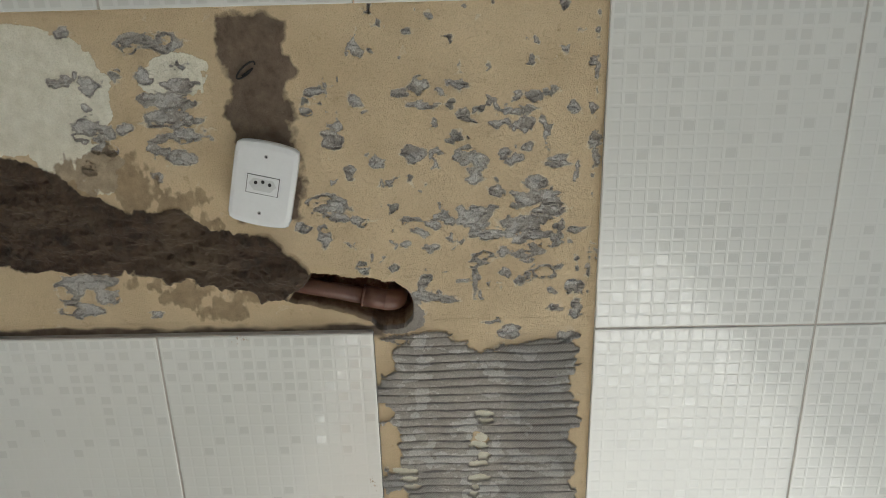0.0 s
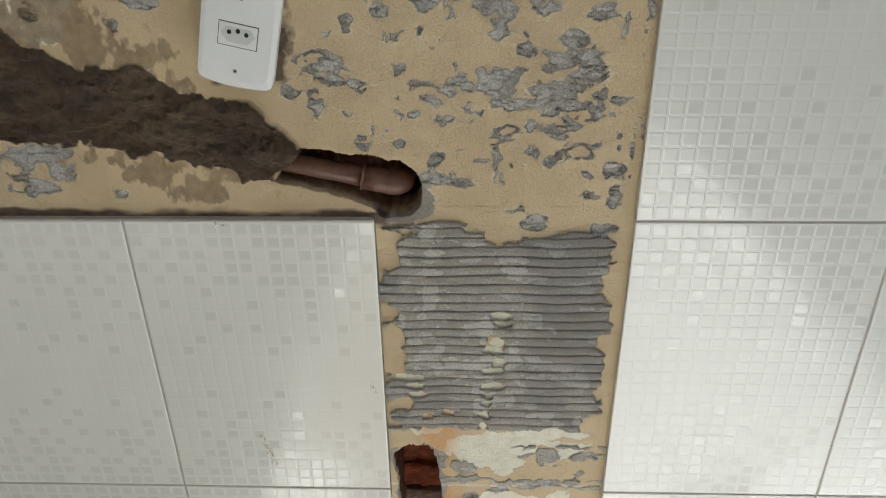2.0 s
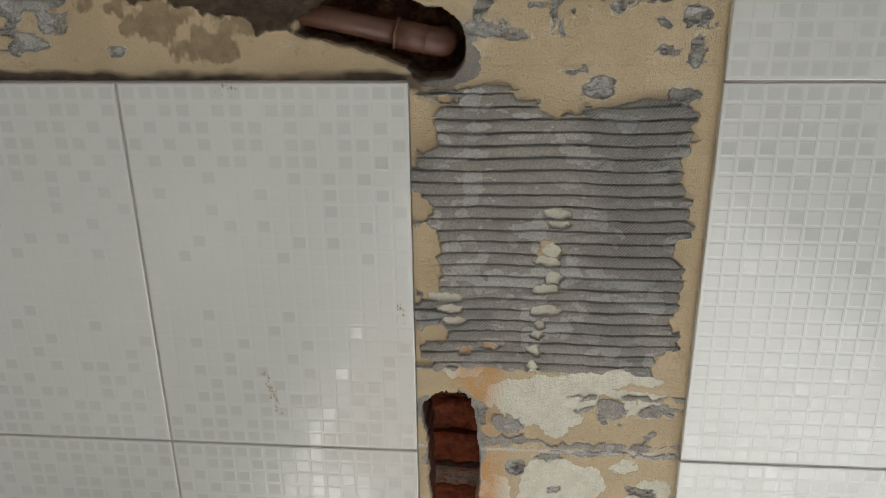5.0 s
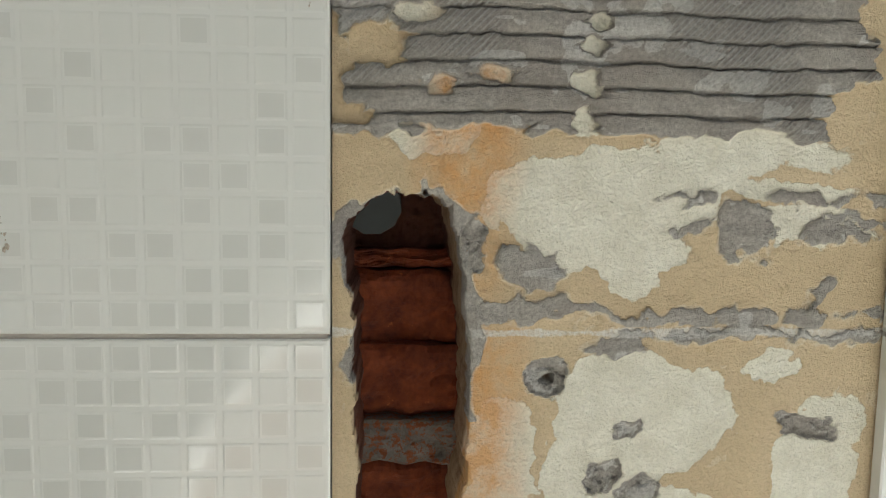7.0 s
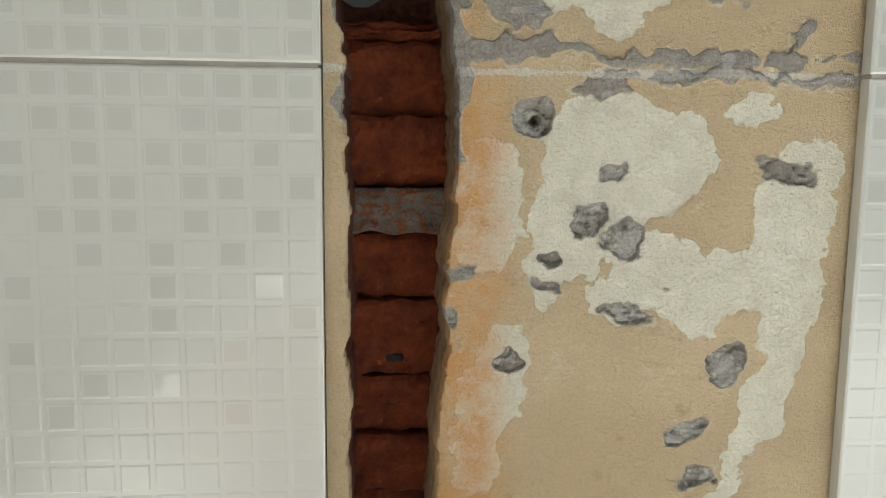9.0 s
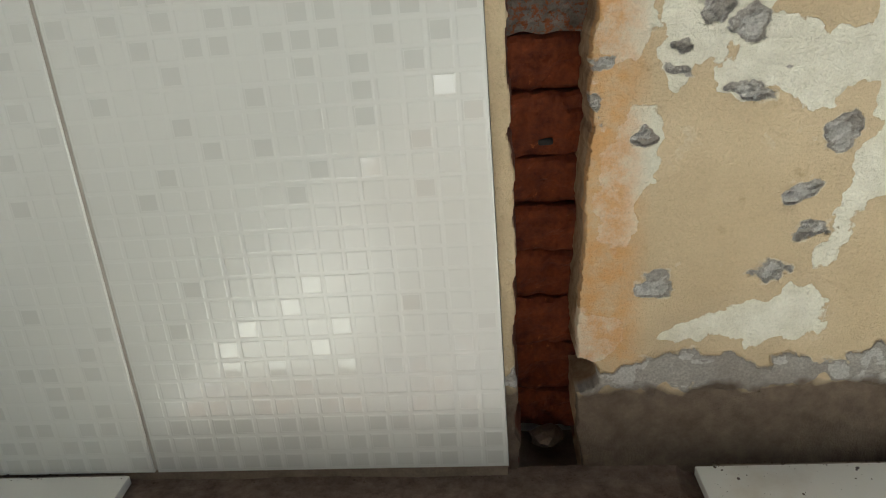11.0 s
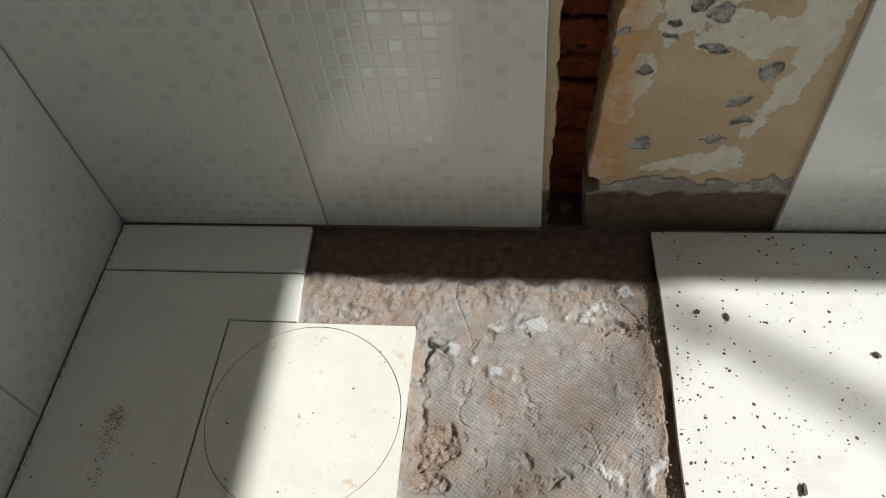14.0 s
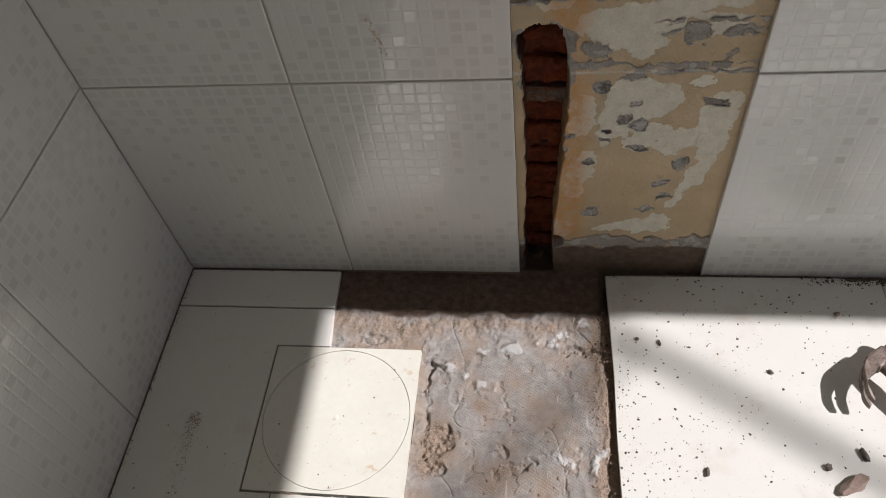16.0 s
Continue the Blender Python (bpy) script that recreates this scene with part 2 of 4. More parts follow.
M_CRUMB = grainy("crumb", (0.055, 0.045, 0.04), (0.22, 0.18, 0.15), 90, 0.95, 0.5, 0.001)
M_DIRT = grainy("brown_dirt", (0.060, 0.040, 0.028), (0.16, 0.11, 0.08), 120, 0.95, 0.5, 0.001)
M_DUST = grainy("dried_dust", (0.34, 0.29, 0.23), (0.52, 0.46, 0.39), 200, 0.95, 0.4, 0.001)
M_SHARD = grainy("tile_back_clay", (0.22, 0.15, 0.12), (0.42, 0.32, 0.26), 60, 0.9, 0.5, 0.001)


# ---- builders ----
def part(name, bm, mat, parent=None, label="", smooth=False):
    me = bpy.data.meshes.new(name)
    bm.to_mesh(me)
    bm.free()
    return place(name, me, mat, parent, label, smooth)


def place(name, me, mat=None, parent=None, label="", smooth=False):
    if mat is not None:
        me.materials.append(mat)
    if smooth:
        me.polygons.foreach_set("use_smooth", [True] * len(me.polygons))
    ob = new(name, me)
    ob.parent = parent
    return tagged(ob, label)


def box(bm, lo, hi, bevel=0.0, seg=2):
    r = bmesh.ops.create_cube(bm, size=1.0)
    for v in r["verts"]:
        v.co = Vector([(a + b) / 2 + c * (b - a) for a, b, c in zip(lo, hi, v.co)])
    if bevel:
        ed = list({e for v in r["verts"] for e in v.link_edges})
        bmesh.ops.bevel(bm, geom=ed, offset=bevel, segments=seg, affect="EDGES", profile=0.5)
    return bm


def rod(bm, a, b, r0, r1=None, seg=24, caps=True):
    a, b = Vector(a), Vector(b)
    r = bmesh.ops.create_cone(bm, cap_ends=caps, segments=seg, radius1=r0, radius2=r0 if r1 is None else r1, depth=(b - a).length)
    turn = (b - a).to_track_quat("Z", "Y").to_matrix().to_4x4()
    bmesh.ops.transform(bm, matrix=Matrix.Translation((a + b) / 2) @ turn, verts=r["verts"])
    return bm


def prism(bm, outline, z0, z1, bevel=0.0):
    f = bm.faces.new([bm.verts.new((x, y, z0)) for x, y in outline])
    r = bmesh.ops.extrude_face_region(bm, geom=[f])
    top = [v for v in r["geom"] if isinstance(v, bmesh.types.BMVert)]
    for v in top:
        v.co.z = z1
    bmesh.ops.recalc_face_normals(bm, faces=bm.faces)
    if bevel:
        ed = [e for e in bm.edges if all(v in top for v in e.verts)]
        bmesh.ops.bevel(bm, geom=ed, offset=bevel, segments=2, affect="EDGES", profile=0.5)
    return bm


TABLE = np.random.RandomState(7).rand(256, 256)


def vnoise(x, y):
    xi, yi = np.floor(x).astype(int), np.floor(y).astype(int)
    fx, fy = x - xi, y - yi
    fx, fy = fx * fx * (3 - 2 * fx), fy * fy * (3 - 2 * fy)
    t = lambda a, b: TABLE[a & 255, b & 255]
    return (t(xi, yi) * (1 - fx) + t(xi + 1, yi) * fx) * (1 - fy) + (t(xi, yi + 1) * (1 - fx) + t(xi + 1, yi + 1) * fx) * fy


def fbm(x, y, size, octaves=4, shift=0.0):
    """Noise from -1 to 1 whose largest features are `size` metres."""
    s, amp, tot = np.zeros_like(x), 1.0, 0.0
    for k in range(octaves):
        q = 2.0 ** k / size
        s += amp * (vnoise(x * q + 17.3 * k + shift, y * q + 9.1 * k + shift * 1.7) * 2 - 1)
        tot += amp
        amp *= 0.55
    return np.clip(1.9 * s / tot, -1, 1)


def blob(x, z, cx, cz, rx, rz, turn=0.0):
    """How far (metres, about) a place lies inside an ellipse; minus outside."""
    c, s = math.cos(radians(turn)), math.sin(radians(turn))
    u, v = (x - cx) * c + (z - cz) * s, -(x - cx) * s + (z - cz) * c
    r = np.sqrt((u / rx) ** 2 + (v / rz) ** 2)
    return (1 - r) * min(rx, rz)


def slab(x, z, x0, x1, z0, z1):
    return np.minimum(np.minimum(x - x0, x1 - x), np.minimum(z - z0, z1 - z))


def union(x, z, shapes):
    s = np.full_like(x, -0.05)
    for q in shapes:
        s = np.maximum(s, blob(x, z, *q))
    return s


def step01(v, w):
    t = np.clip(v / w * 0.5 + 0.5, 0, 1)
    return t * t * (3 - 2 * t)


def sheet(name, us, vs, func, mat, parent, label=""):
    """A fine relief over a rectangle: func gives places and the masks of its coats at each point."""
    u, v = np.meshgrid(us, vs)
    co, masks = func(u.ravel(), v.ravel())
    nu, nv = len(us), len(vs)
    i = np.arange(nu * nv).reshape(nv, nu)
    quads = np.stack([i[:-1, :-1], i[:-1, 1:], i[1:, 1:], i[1:, :-1]], -1).reshape(-1, 4)
    me = bpy.data.meshes.new(name)
    me.vertices.add(len(co))
    me.vertices.foreach_set("co", co.ravel())
    me.loops.add(quads.size)
    me.loops.foreach_set("vertex_index", quads.ravel())
    me.polygons.add(len(quads))
    me.polygons.foreach_set("loop_start", np.arange(0, quads.size, 4))
    me.update(calc_edges=True)
    for key, val in masks.items():
        a = me.attributes.new(key, "FLOAT", "POINT")
        a.data.foreach_set("value", val.astype(np.float32))
    ob = place(name, me, mat, parent, label)
    relief = co[quads].reshape(len(quads), 4, 3)
    span = np.ptp(relief, axis=1).min(axis=1)          # steep steps stay sharp, the rest is smooth
    me.polygons.foreach_set("use_smooth", span < 0.0011)
    return ob


# ---- the plan ----
TW, TH, GAP = 0.336, 0.4785, 0.003      # wall tile pitch and joint
X_LEFT, X_RIGHT, Y_BACK, Z_TOP = -0.678, 3.9, -3.6, 2.39
Z_PATCH0, Z_PATCH1 = 2 * TH, 3 * TH     # the stripped band over the left tiles

wall_north = tagged(new("wall_north"), "tiled bathroom wall with a stripped column of old beige plaster", "wall", kind="structure")
wall_west = tagged(new("wall_west"), "cream mosaic-tiled side wall meeting the floor", "wall", kind="structure")
floor = tagged(new("floor"), "pale tiled floor with a lifted patch of bare screed", "floor", kind="structure")

# bodies of the walls, set back from the stripped plaster
bm = bmesh.new()
box(bm, (X_LEFT - 0.2, 0.115, -0.2), (X_RIGHT + 0.2, 0.25, 2.6))
part("wall_body", bm, M_WALL, wall_north)
bm = bmesh.new()
box(bm, (X_LEFT - 0.01, 0.0018, 0.001), (-0.003, 0.115, Z_PATCH0 - 0.003))
box(bm, (TW + 0.004, 0.0018, -0.15), (X_RIGHT, 0.115, Z_PATCH1 - 0.002))
box(bm, (X_LEFT - 0.01, 0.0018, Z_PATCH1 + 0.002), (X_RIGHT, 0.115, 2.6))
part("tile_bed", bm, M_GROUT, wall_north)
part("wall_foot", box(bmesh.new(), (X_LEFT - 0.01, 0.004, -0.15), (-0.003, 0.115, 0.0005)), M_DARKGROUT, wall_north)
bm = bmesh.new()
box(bm, (X_LEFT - 0.2, Y_BACK, -0.15), (X_LEFT - 0.0018, 0.115, 2.6))
part("tile_bed", bm, M_GROUT, wall_west)
wall_south = part("wall_south", box(bmesh.new(), (X_LEFT - 0.2, Y_BACK - 0.2, -0.15), (X_RIGHT + 0.2, Y_BACK, 2.6)), M_WALL)
tagged(wall_south, "plain pale rendered wall", "wall", kind="structure")
wall_east = part("wall_east", box(bmesh.new(), (X_RIGHT, Y_BACK, -0.15), (X_RIGHT + 0.2, 0.115, 2.6)), M_WALL)
tagged(wall_east, "plain pale rendered wall", "wall", kind="structure")

# roof slab with an open light well, through which sun and sky come in
OPEN_X0, OPEN_X1 = -0.368 + Z_TOP * SUN_X, 3.6
OPEN_Y0, OPEN_Y1 = -3.3, -0.098 - Z_TOP * SUN_Y
bm = bmesh.new()
for lo, hi in (((X_LEFT - 0.2, Y_BACK - 0.2, Z_TOP), (OPEN_X0, 0.25, Z_TOP + 0.02)),
               ((OPEN_X1, Y_BACK - 0.2, Z_TOP), (X_RIGHT + 0.2, 0.25, Z_TOP + 0.02)),
               ((OPEN_X0, OPEN_Y1, Z_TOP), (OPEN_X1, 0.25, Z_TOP + 0.02)),
               ((OPEN_X0, Y_BACK - 0.2, Z_TOP), (OPEN_X1, OPEN_Y0, Z_TOP + 0.02))):
    box(bm, lo, hi)
ceiling = tagged(part("ceiling", bm, M_WALL), "plain pale ceiling with an open light well", "ceiling", kind="structure")
# unseen rods, added to cast two soft diagonal bands of shade on the floor
bm = bmesh.new()
PZ = 6.0
for (x0, y0), (x1, y1), r in (((0.12, -0.100), (1.20, -0.790), 0.019), ((0.205, -0.157), (-0.30, -0.682), 0.012)):
    rod(bm, (x0 + PZ * SUN_X, y0 - PZ * SUN_Y, PZ), (x1 + PZ * SUN_X, y1 - PZ * SUN_Y, PZ), r)
part("shade_rods", bm, M_IRON, ceiling, "unseen slim rods added to cast soft bands of shade on the floor")


# ---- old plaster ----
PITS_HIGH = [(-0.007, 1.304, 0.016, 0.007, -42), (0.052, 1.315, 0.013, 0.008, -15), (0.083, 1.323, 0.017, 0.01, 0), (0.083, 1.298, 0.019, 0.005, -5), (0.134, 1.324, 0.016, 0.006, -12), (0.125, 1.297, 0.005, 0.006, 0), (0.146, 1.279, 0.014, 0.007, -35),
             (0.218, 1.308, 0.008, 0.007, 0), (0.24, 1.304, 0.01, 0.011, -30), (0.232, 1.287, 0.01, 0.005, 10), (0.297, 1.29, 0.008, 0.012, -8), (0.19, 1.267, 0.01, 0.007, 10), (0.204, 1.269, 0.007, 0.005, 0), (0.131, 1.255, 0.007, 0.006, 0),
             (0.122, 1.246, 0.006, 0.004, 0), (0.068, 1.232, 0.017, 0.012, 0), (0.017, 1.217, 0.012, 0.012, 30), (-0.022, 1.207, 0.007, 0.013, 0), (-0.044, 1.25, 0.018, 0.014, 0)]
PITS_MID = [(0.145, 1.224, 0.016, 0.013, 20), (0.164, 1.217, 0.012, 0.009, 0), (0.157, 1.195, 0.013, 0.011, 0), (0.202, 1.229, 0.009, 0.007, 0), (0.233, 1.235, 0.011, 0.008, 30), (0.214, 1.218, 0.012, 0.007, 20), (0.278, 1.22, 0.013, 0.007, 0),
            (0.276, 1.208, 0.011, 0.003, 0), (0.191, 1.174, 0.012, 0.011, 0), (0.188, 1.189, 0.013, 0.004, -30), (0.248, 1.183, 0.016, 0.013, 0), (0.234, 1.16, 0.024, 0.013, 0), (0.266, 1.162, 0.016, 0.011, 0), (0.269, 1.142, 0.025, 0.012, 0),
            (0.166, 1.139, 0.03, 0.01, 5), (0.156, 1.126, 0.025, 0.011, 0), (0.216, 1.125, 0.03, 0.01, 0), (0.25, 1.119, 0.03, 0.016, 0), (0.181, 1.108, 0.04, 0.007, 0)]
PITS_FLAKED = [(0.236, 1.096, 0.025, 0.016, 0), (0.266, 1.098, 0.016, 0.015, 0), (0.236, 1.077, 0.02, 0.011, 0), (0.204, 1.079, 0.012, 0.008, 0), (0.169, 1.071, 0.016, 0.009, 10), (0.153, 1.062, 0.011, 0.008, 0), (0.237, 1.039, 0.011, 0.009, 0),
               (0.262, 1.044, 0.015, 0.01, 0), (0.202, 1.045, 0.009, 0.008, 10), (0.3, 1.109, 0.017, 0.005, 10), (0.077, 1.11, 0.015, 0.007, -25), (0.057, 1.128, 0.006, 0.006, 0), (0.095, 1.124, 0.009, 0.005, 0), (0.087, 1.13, 0.03, 0.002, 0),
               (0.095, 1.088, 0.01, 0.007, 5), (-0.011, 1.131, 0.01, 0.011, 40), (-0.01, 1.057, 0.009, 0.013, 0), (-0.028, 1.094, 0.008, 0.004, -40), (0.034, 1.055, 0.005, 0.005, 0)]
PITS_EDGE = [(0.082, 1.034, 0.008, 0.017, -10), (0.089, 1.003, 0.03, 0.007, -5), (0.071, 1.007, 0.01, 0.01, 0), (0.141, 1.033, 0.008, 0.004, 0), (0.108, 1.048, 0.006, 0.003, 0), (0.306, 1.021, 0.012, 0.011, 20), (0.312, 0.986, 0.009, 0.017, 0),
             (0.307, 1.059, 0.004, 0.011, 0), (0.277, 0.985, 0.012, 0.006, -5), (0.274, 1.013, 0.007, 0.008, 30), (0.187, 0.965, 0.01, 0.003, 0), (0.212, 0.946, 0.016, 0.011, 0), (0.298, 0.938, 0.019, 0.012, 10), (0.282, 1.057, 0.006, 0.005, 0),
             (0.267, 1.055, 0.009, 0.004, 0), (0.055, 1.091, 0.005, 0.005, 0), (0.327, 1.246, 0.01, 0.01, 40), (0.33, 1.22, 0.004, 0.009, 0), (0.306, 1.203, 0.002, 0.007, 0)]
PITS_SOCKET = [(-0.065, 1.315, 0.017, 0.013, 20), (-0.077, 1.293, 0.007, 0.007, 0), (-0.058, 1.159, 0.03, 0.016, 0), (-0.048, 1.137, 0.016, 0.009, 0), (-0.066, 1.106, 0.01, 0.017, 0), (-0.098, 1.123, 0.011, 0.009, 0), (0.066, 1.397, 0.011, 0.005, 0)]
PITS_LEFT = [(-0.264, 1.39, 0.033, 0.015, 0), (-0.309, 1.388, 0.017, 0.016, 0), (-0.244, 1.36, 0.011, 0.007, 0), (-0.297, 1.346, 0.012, 0.011, 0), (-0.246, 1.333, 0.022, 0.011, 0), (-0.289, 1.312, 0.023, 0.011, 0), (-0.251, 1.306, 0.028, 0.015, 0),
             (-0.265, 1.286, 0.04, 0.011, 0), (-0.246, 1.263, 0.035, 0.01, 0), (-0.289, 1.249, 0.016, 0.018, 0), (-0.263, 1.231, 0.021, 0.013, 0), (-0.337, 1.346, 0.007, 0.009, 0)]
PITS_FAR = [(-0.399, 1.405, 0.016, 0.008, 0), (-0.42, 1.338, 0.012, 0.008, 0), (-0.405, 1.342, 0.006, 0.008, 0), (-0.392, 1.35, 0.004, 0.006, 0), (-0.373, 1.333, 0.016, 0.013, 0), (-0.382, 1.303, 0.006, 0.006, 0), (-0.389, 1.275, 0.023, 0.017, 0),
            (-0.367, 1.269, 0.017, 0.015, 0), (-0.34, 1.274, 0.012, 0.008, 0), (-0.366, 1.245, 0.015, 0.014, 0), (-0.425, 1.044, 0.038, 0.014, 0), (-0.46, 1.032, 0.025, 0.021, 0), (-0.406, 1.017, 0.019, 0.014, 0), (-0.451, 0.997, 0.038, 0.011, 0),
            (-0.395, 1.216, 0.011, 0.014, 0), (-0.296, 1.203, 0.008, 0.008, 0), (-0.335, 0.986, 0.009, 0.006, 0)]
WHITE_HIGH = [(-0.425, 1.250, 0.050, 0.045, 0), (-0.375, 1.225, 0.022, 0.030, 0), (-0.520, 1.330, 0.165, 0.095, 0), (-0.430, 1.330, 0.085, 0.075, 0), (-0.395, 1.215, 0.030, 0.030, 0), (-0.255, 1.345, 0.045, 0.032, 20), (-0.370, 1.210, 0.016, 0.024, 0)]
WHITE_MID = [(0.116, 0.55, 0.026, 0.02, 0), (0.164, 0.54, 0.042, 0.024, 0), (0.222, 0.561, 0.032, 0.008, 0), (0.282, 0.559, 0.032, 0.008, 0), (0.287, 0.54, 0.029, 0.005, 0), (0.138, 0.52, 0.021, 0.01, 0),
             (0.165, 0.560, 0.075, 0.026, 0), (0.160, 0.530, 0.060, 0.024, -8), (0.235, 0.588, 0.060, 0.010, 0), (0.055, 0.592, 0.030, 0.016, 0),
             (0.270, 0.560, 0.050, 0.008, 0), (0.245, 0.542, 0.055, 0.008, 0), (0.215, 0.568, 0.040, 0.016, 0)]
LUMPS = [(0.04, 0.693, 0.016, 0.006, 0), (0.041, 0.678, 0.014, 0.006, 0), (0.043, 0.661, 0.016, 0.006, 0), (0.17, 0.801, 0.014, 0.006, 0), (0.171, 0.788, 0.011, 0.004, 0), (0.169, 0.757, 0.01, 0.007, 0), (0.161, 0.742, 0.013, 0.005, 0),
         (0.17, 0.721, 0.011, 0.009, 0), (0.161, 0.705, 0.015, 0.006, 0), (0.159, 0.678, 0.016, 0.007, 0), (0.152, 0.659, 0.007, 0.005, 0), (0.15, 0.644, 0.008, 0.005, 0), (0.149, 0.623, 0.008, 0.008, 0), (0.147, 0.601, 0.008, 0.008, 0),
         (0.212, 0.581, 0.015, 0.007, 0), (0.252, 0.586, 0.021, 0.013, 0), (0.059, 0.623, 0.008, 0.006, 0), (0.089, 0.627, 0.012, 0.005, 0), (0.279, 0.546, 0.034, 0.006, 0)]
SMEARS = [(0.086, 0.922, 0.007, 0.004, 0), (0.079, 0.904, 0.014, 0.005, 0), (0.077, 0.89, 0.014, 0.005, 0), (0.074, 0.871, 0.014, 0.005, 0), (0.073, 0.848, 0.011, 0.006, 0), (0.078, 0.831, 0.008, 0.005, 0), (0.059, 0.801, 0.008, 0.006, 0),
          (0.05, 0.758, 0.008, 0.007, 0), (0.061, 0.734, 0.01, 0.009, 0), (0.078, 0.743, 0.007, 0.007, 0), (0.096, 0.724, 0.011, 0.009, 0), (0.077, 0.706, 0.008, 0.009, 0), (0.189, 0.892, 0.013, 0.004, 0), (0.189, 0.876, 0.015, 0.005, 0),
          (0.176, 0.84, 0.015, 0.004, 0), (0.224, 0.912, 0.006, 0.005, 0), (0.287, 0.689, 0.012, 0.013, 0), (0.288, 0.614, 0.01, 0.012, 0), (0.306, 0.768, 0.012, 0.009, 0)]
COMB_GAPS = [(0.017, 0.924, 0.014, 0.009), (0.014, 0.895, 0.013, 0.023), (0.015, 0.765, 0.016, 0.021), (0.016, 0.718, 0.014, 0.026), (0.024, 0.643, 0.014, 0.011), (0.325, 0.852, 0.018, 0.033), (0.334, 0.689, 0.015, 0.042),
             (0.323, 0.756, 0.016, 0.016), (0.17, 0.93, 0.023, 0.012), (0.132, 0.939, 0.011, 0.005), (0.324, 0.6, 0.029, 0.028), (0.161, 0.752, 0.011, 0.013)]
DAMP_SMEARS = [(-0.282, 1.017, 0.028, 0.019, 0), (-0.225, 0.992, 0.031, 0.018, 0), (-0.191, 1.012, 0.025, 0.011, 0), (-0.332, 1.039, 0.031, 0.008, 0), (-0.329, 1.19, 0.029, 0.037, 0), (-0.274, 1.165, 0.03, 0.012, 0), (-0.249, 1.132, 0.024, 0.009, -20),
               (-0.372, 1.216, 0.035, 0.03, 0), (-0.431, 1.187, 0.036, 0.037, 0)]
WHITE_LOW = [(0.185, 0.420, 0.058, 0.042, 0), (0.170, 0.395, 0.048, 0.040, 30), (0.212, 0.345, 0.040, 0.028, 0), (0.250, 0.338, 0.050, 0.026, 10),
             (0.305, 0.375, 0.026, 0.062, -8), (0.300, 0.330, 0.024, 0.034, -20), (0.285, 0.255, 0.013, 0.070, -20), (0.268, 0.455, 0.022, 0.010, 10),
             (0.100, 0.262, 0.020, 0.055, -8), (0.100, 0.392, 0.018, 0.042, 0), (0.140, 0.352, 0.014, 0.018, 0), (0.075, 0.125, 0.030, 0.022, 0),
             (0.200, 0.130, 0.060, 0.018, 8), (0.240, 0.140, 0.020, 0.026, 0)]
CHIPS_LOW = [(0.127, 0.445, 0.013, 0.012, 0), (0.164, 0.385, 0.011, 0.011, 0), (0.188, 0.373, 0.014, 0.013, 0), (0.178, 0.413, 0.008, 0.006, 45), (0.141, 0.359, 0.007, 0.005, 0), (0.138, 0.343, 0.011, 0.004, -20), (0.192, 0.322, 0.015, 0.007, -30),
             (0.298, 0.416, 0.018, 0.009, -15), (0.26, 0.288, 0.016, 0.014, 0), (0.351, 0.297, 0.01, 0.008, 0), (0.086, 0.351, 0.012, 0.006, 20), (0.079, 0.321, 0.005, 0.012, 0), (0.219, 0.339, 0.003, 0.003, 0), (0.113, 0.294, 0.008, 0.009, 0),
             (0.084, 0.527, 0.006, 0.019, 0), (0.238, 0.242, 0.013, 0.006, 15), (0.248, 0.212, 0.01, 0.005, 15), (0.126, 0.171, 0.013, 0.013, -35), (0.217, 0.176, 0.016, 0.01, 0)]
BAND = [(0.246, 0.538, 0.014, 0.019, 0), (0.208, 0.557, 0.013, 0.003, 0), (0.28, 0.557, 0.021, 0.004, 0), (0.216, 0.537, 0.013, 0.003, 0), (0.295, 0.538, 0.024, 0.004, 0), (0.332, 0.558, 0.014, 0.003, 0), (0.319, 0.546, 0.021, 0.003, 0),
        (0.118, 0.513, 0.023, 0.012, 0), (0.112, 0.488, 0.027, 0.008, 0), (0.154, 0.487, 0.036, 0.004, 0), (0.175, 0.465, 0.016, 0.006, 0), (0.214, 0.485, 0.031, 0.005, 0), (0.248, 0.484, 0.021, 0.007, 0), (0.293, 0.487, 0.021, 0.007, 0),
        (0.293, 0.502, 0.006, 0.009, 0), (0.329, 0.485, 0.02, 0.005, 0), (0.235, 0.474, 0.052, 0.003, 0), (0.315, 0.472, 0.036, 0.003, 0)]


def trench_mask(x, z):
    """The filled pipe trench that slopes down from the far end to the open pipe."""
    top = np.interp(x, [-0.68, -0.55, -0.46, -0.409, -0.355, -0.276, -0.214, -0.142, -0.097, -0.08], [1.255, 1.235, 1.216, 1.180, 1.151, 1.150, 1.119, 1.100, 1.064, 1.02])
    low = np.interp(x, [-0.68, -0.497, -0.423, -0.371, -0.294, -0.227, -0.172, -0.122, -0.085], [1.075, 1.063, 1.055, 1.063, 1.041, 1.026, 1.008, 1.010, 1.05])
    return np.minimum(top - z, z - low)


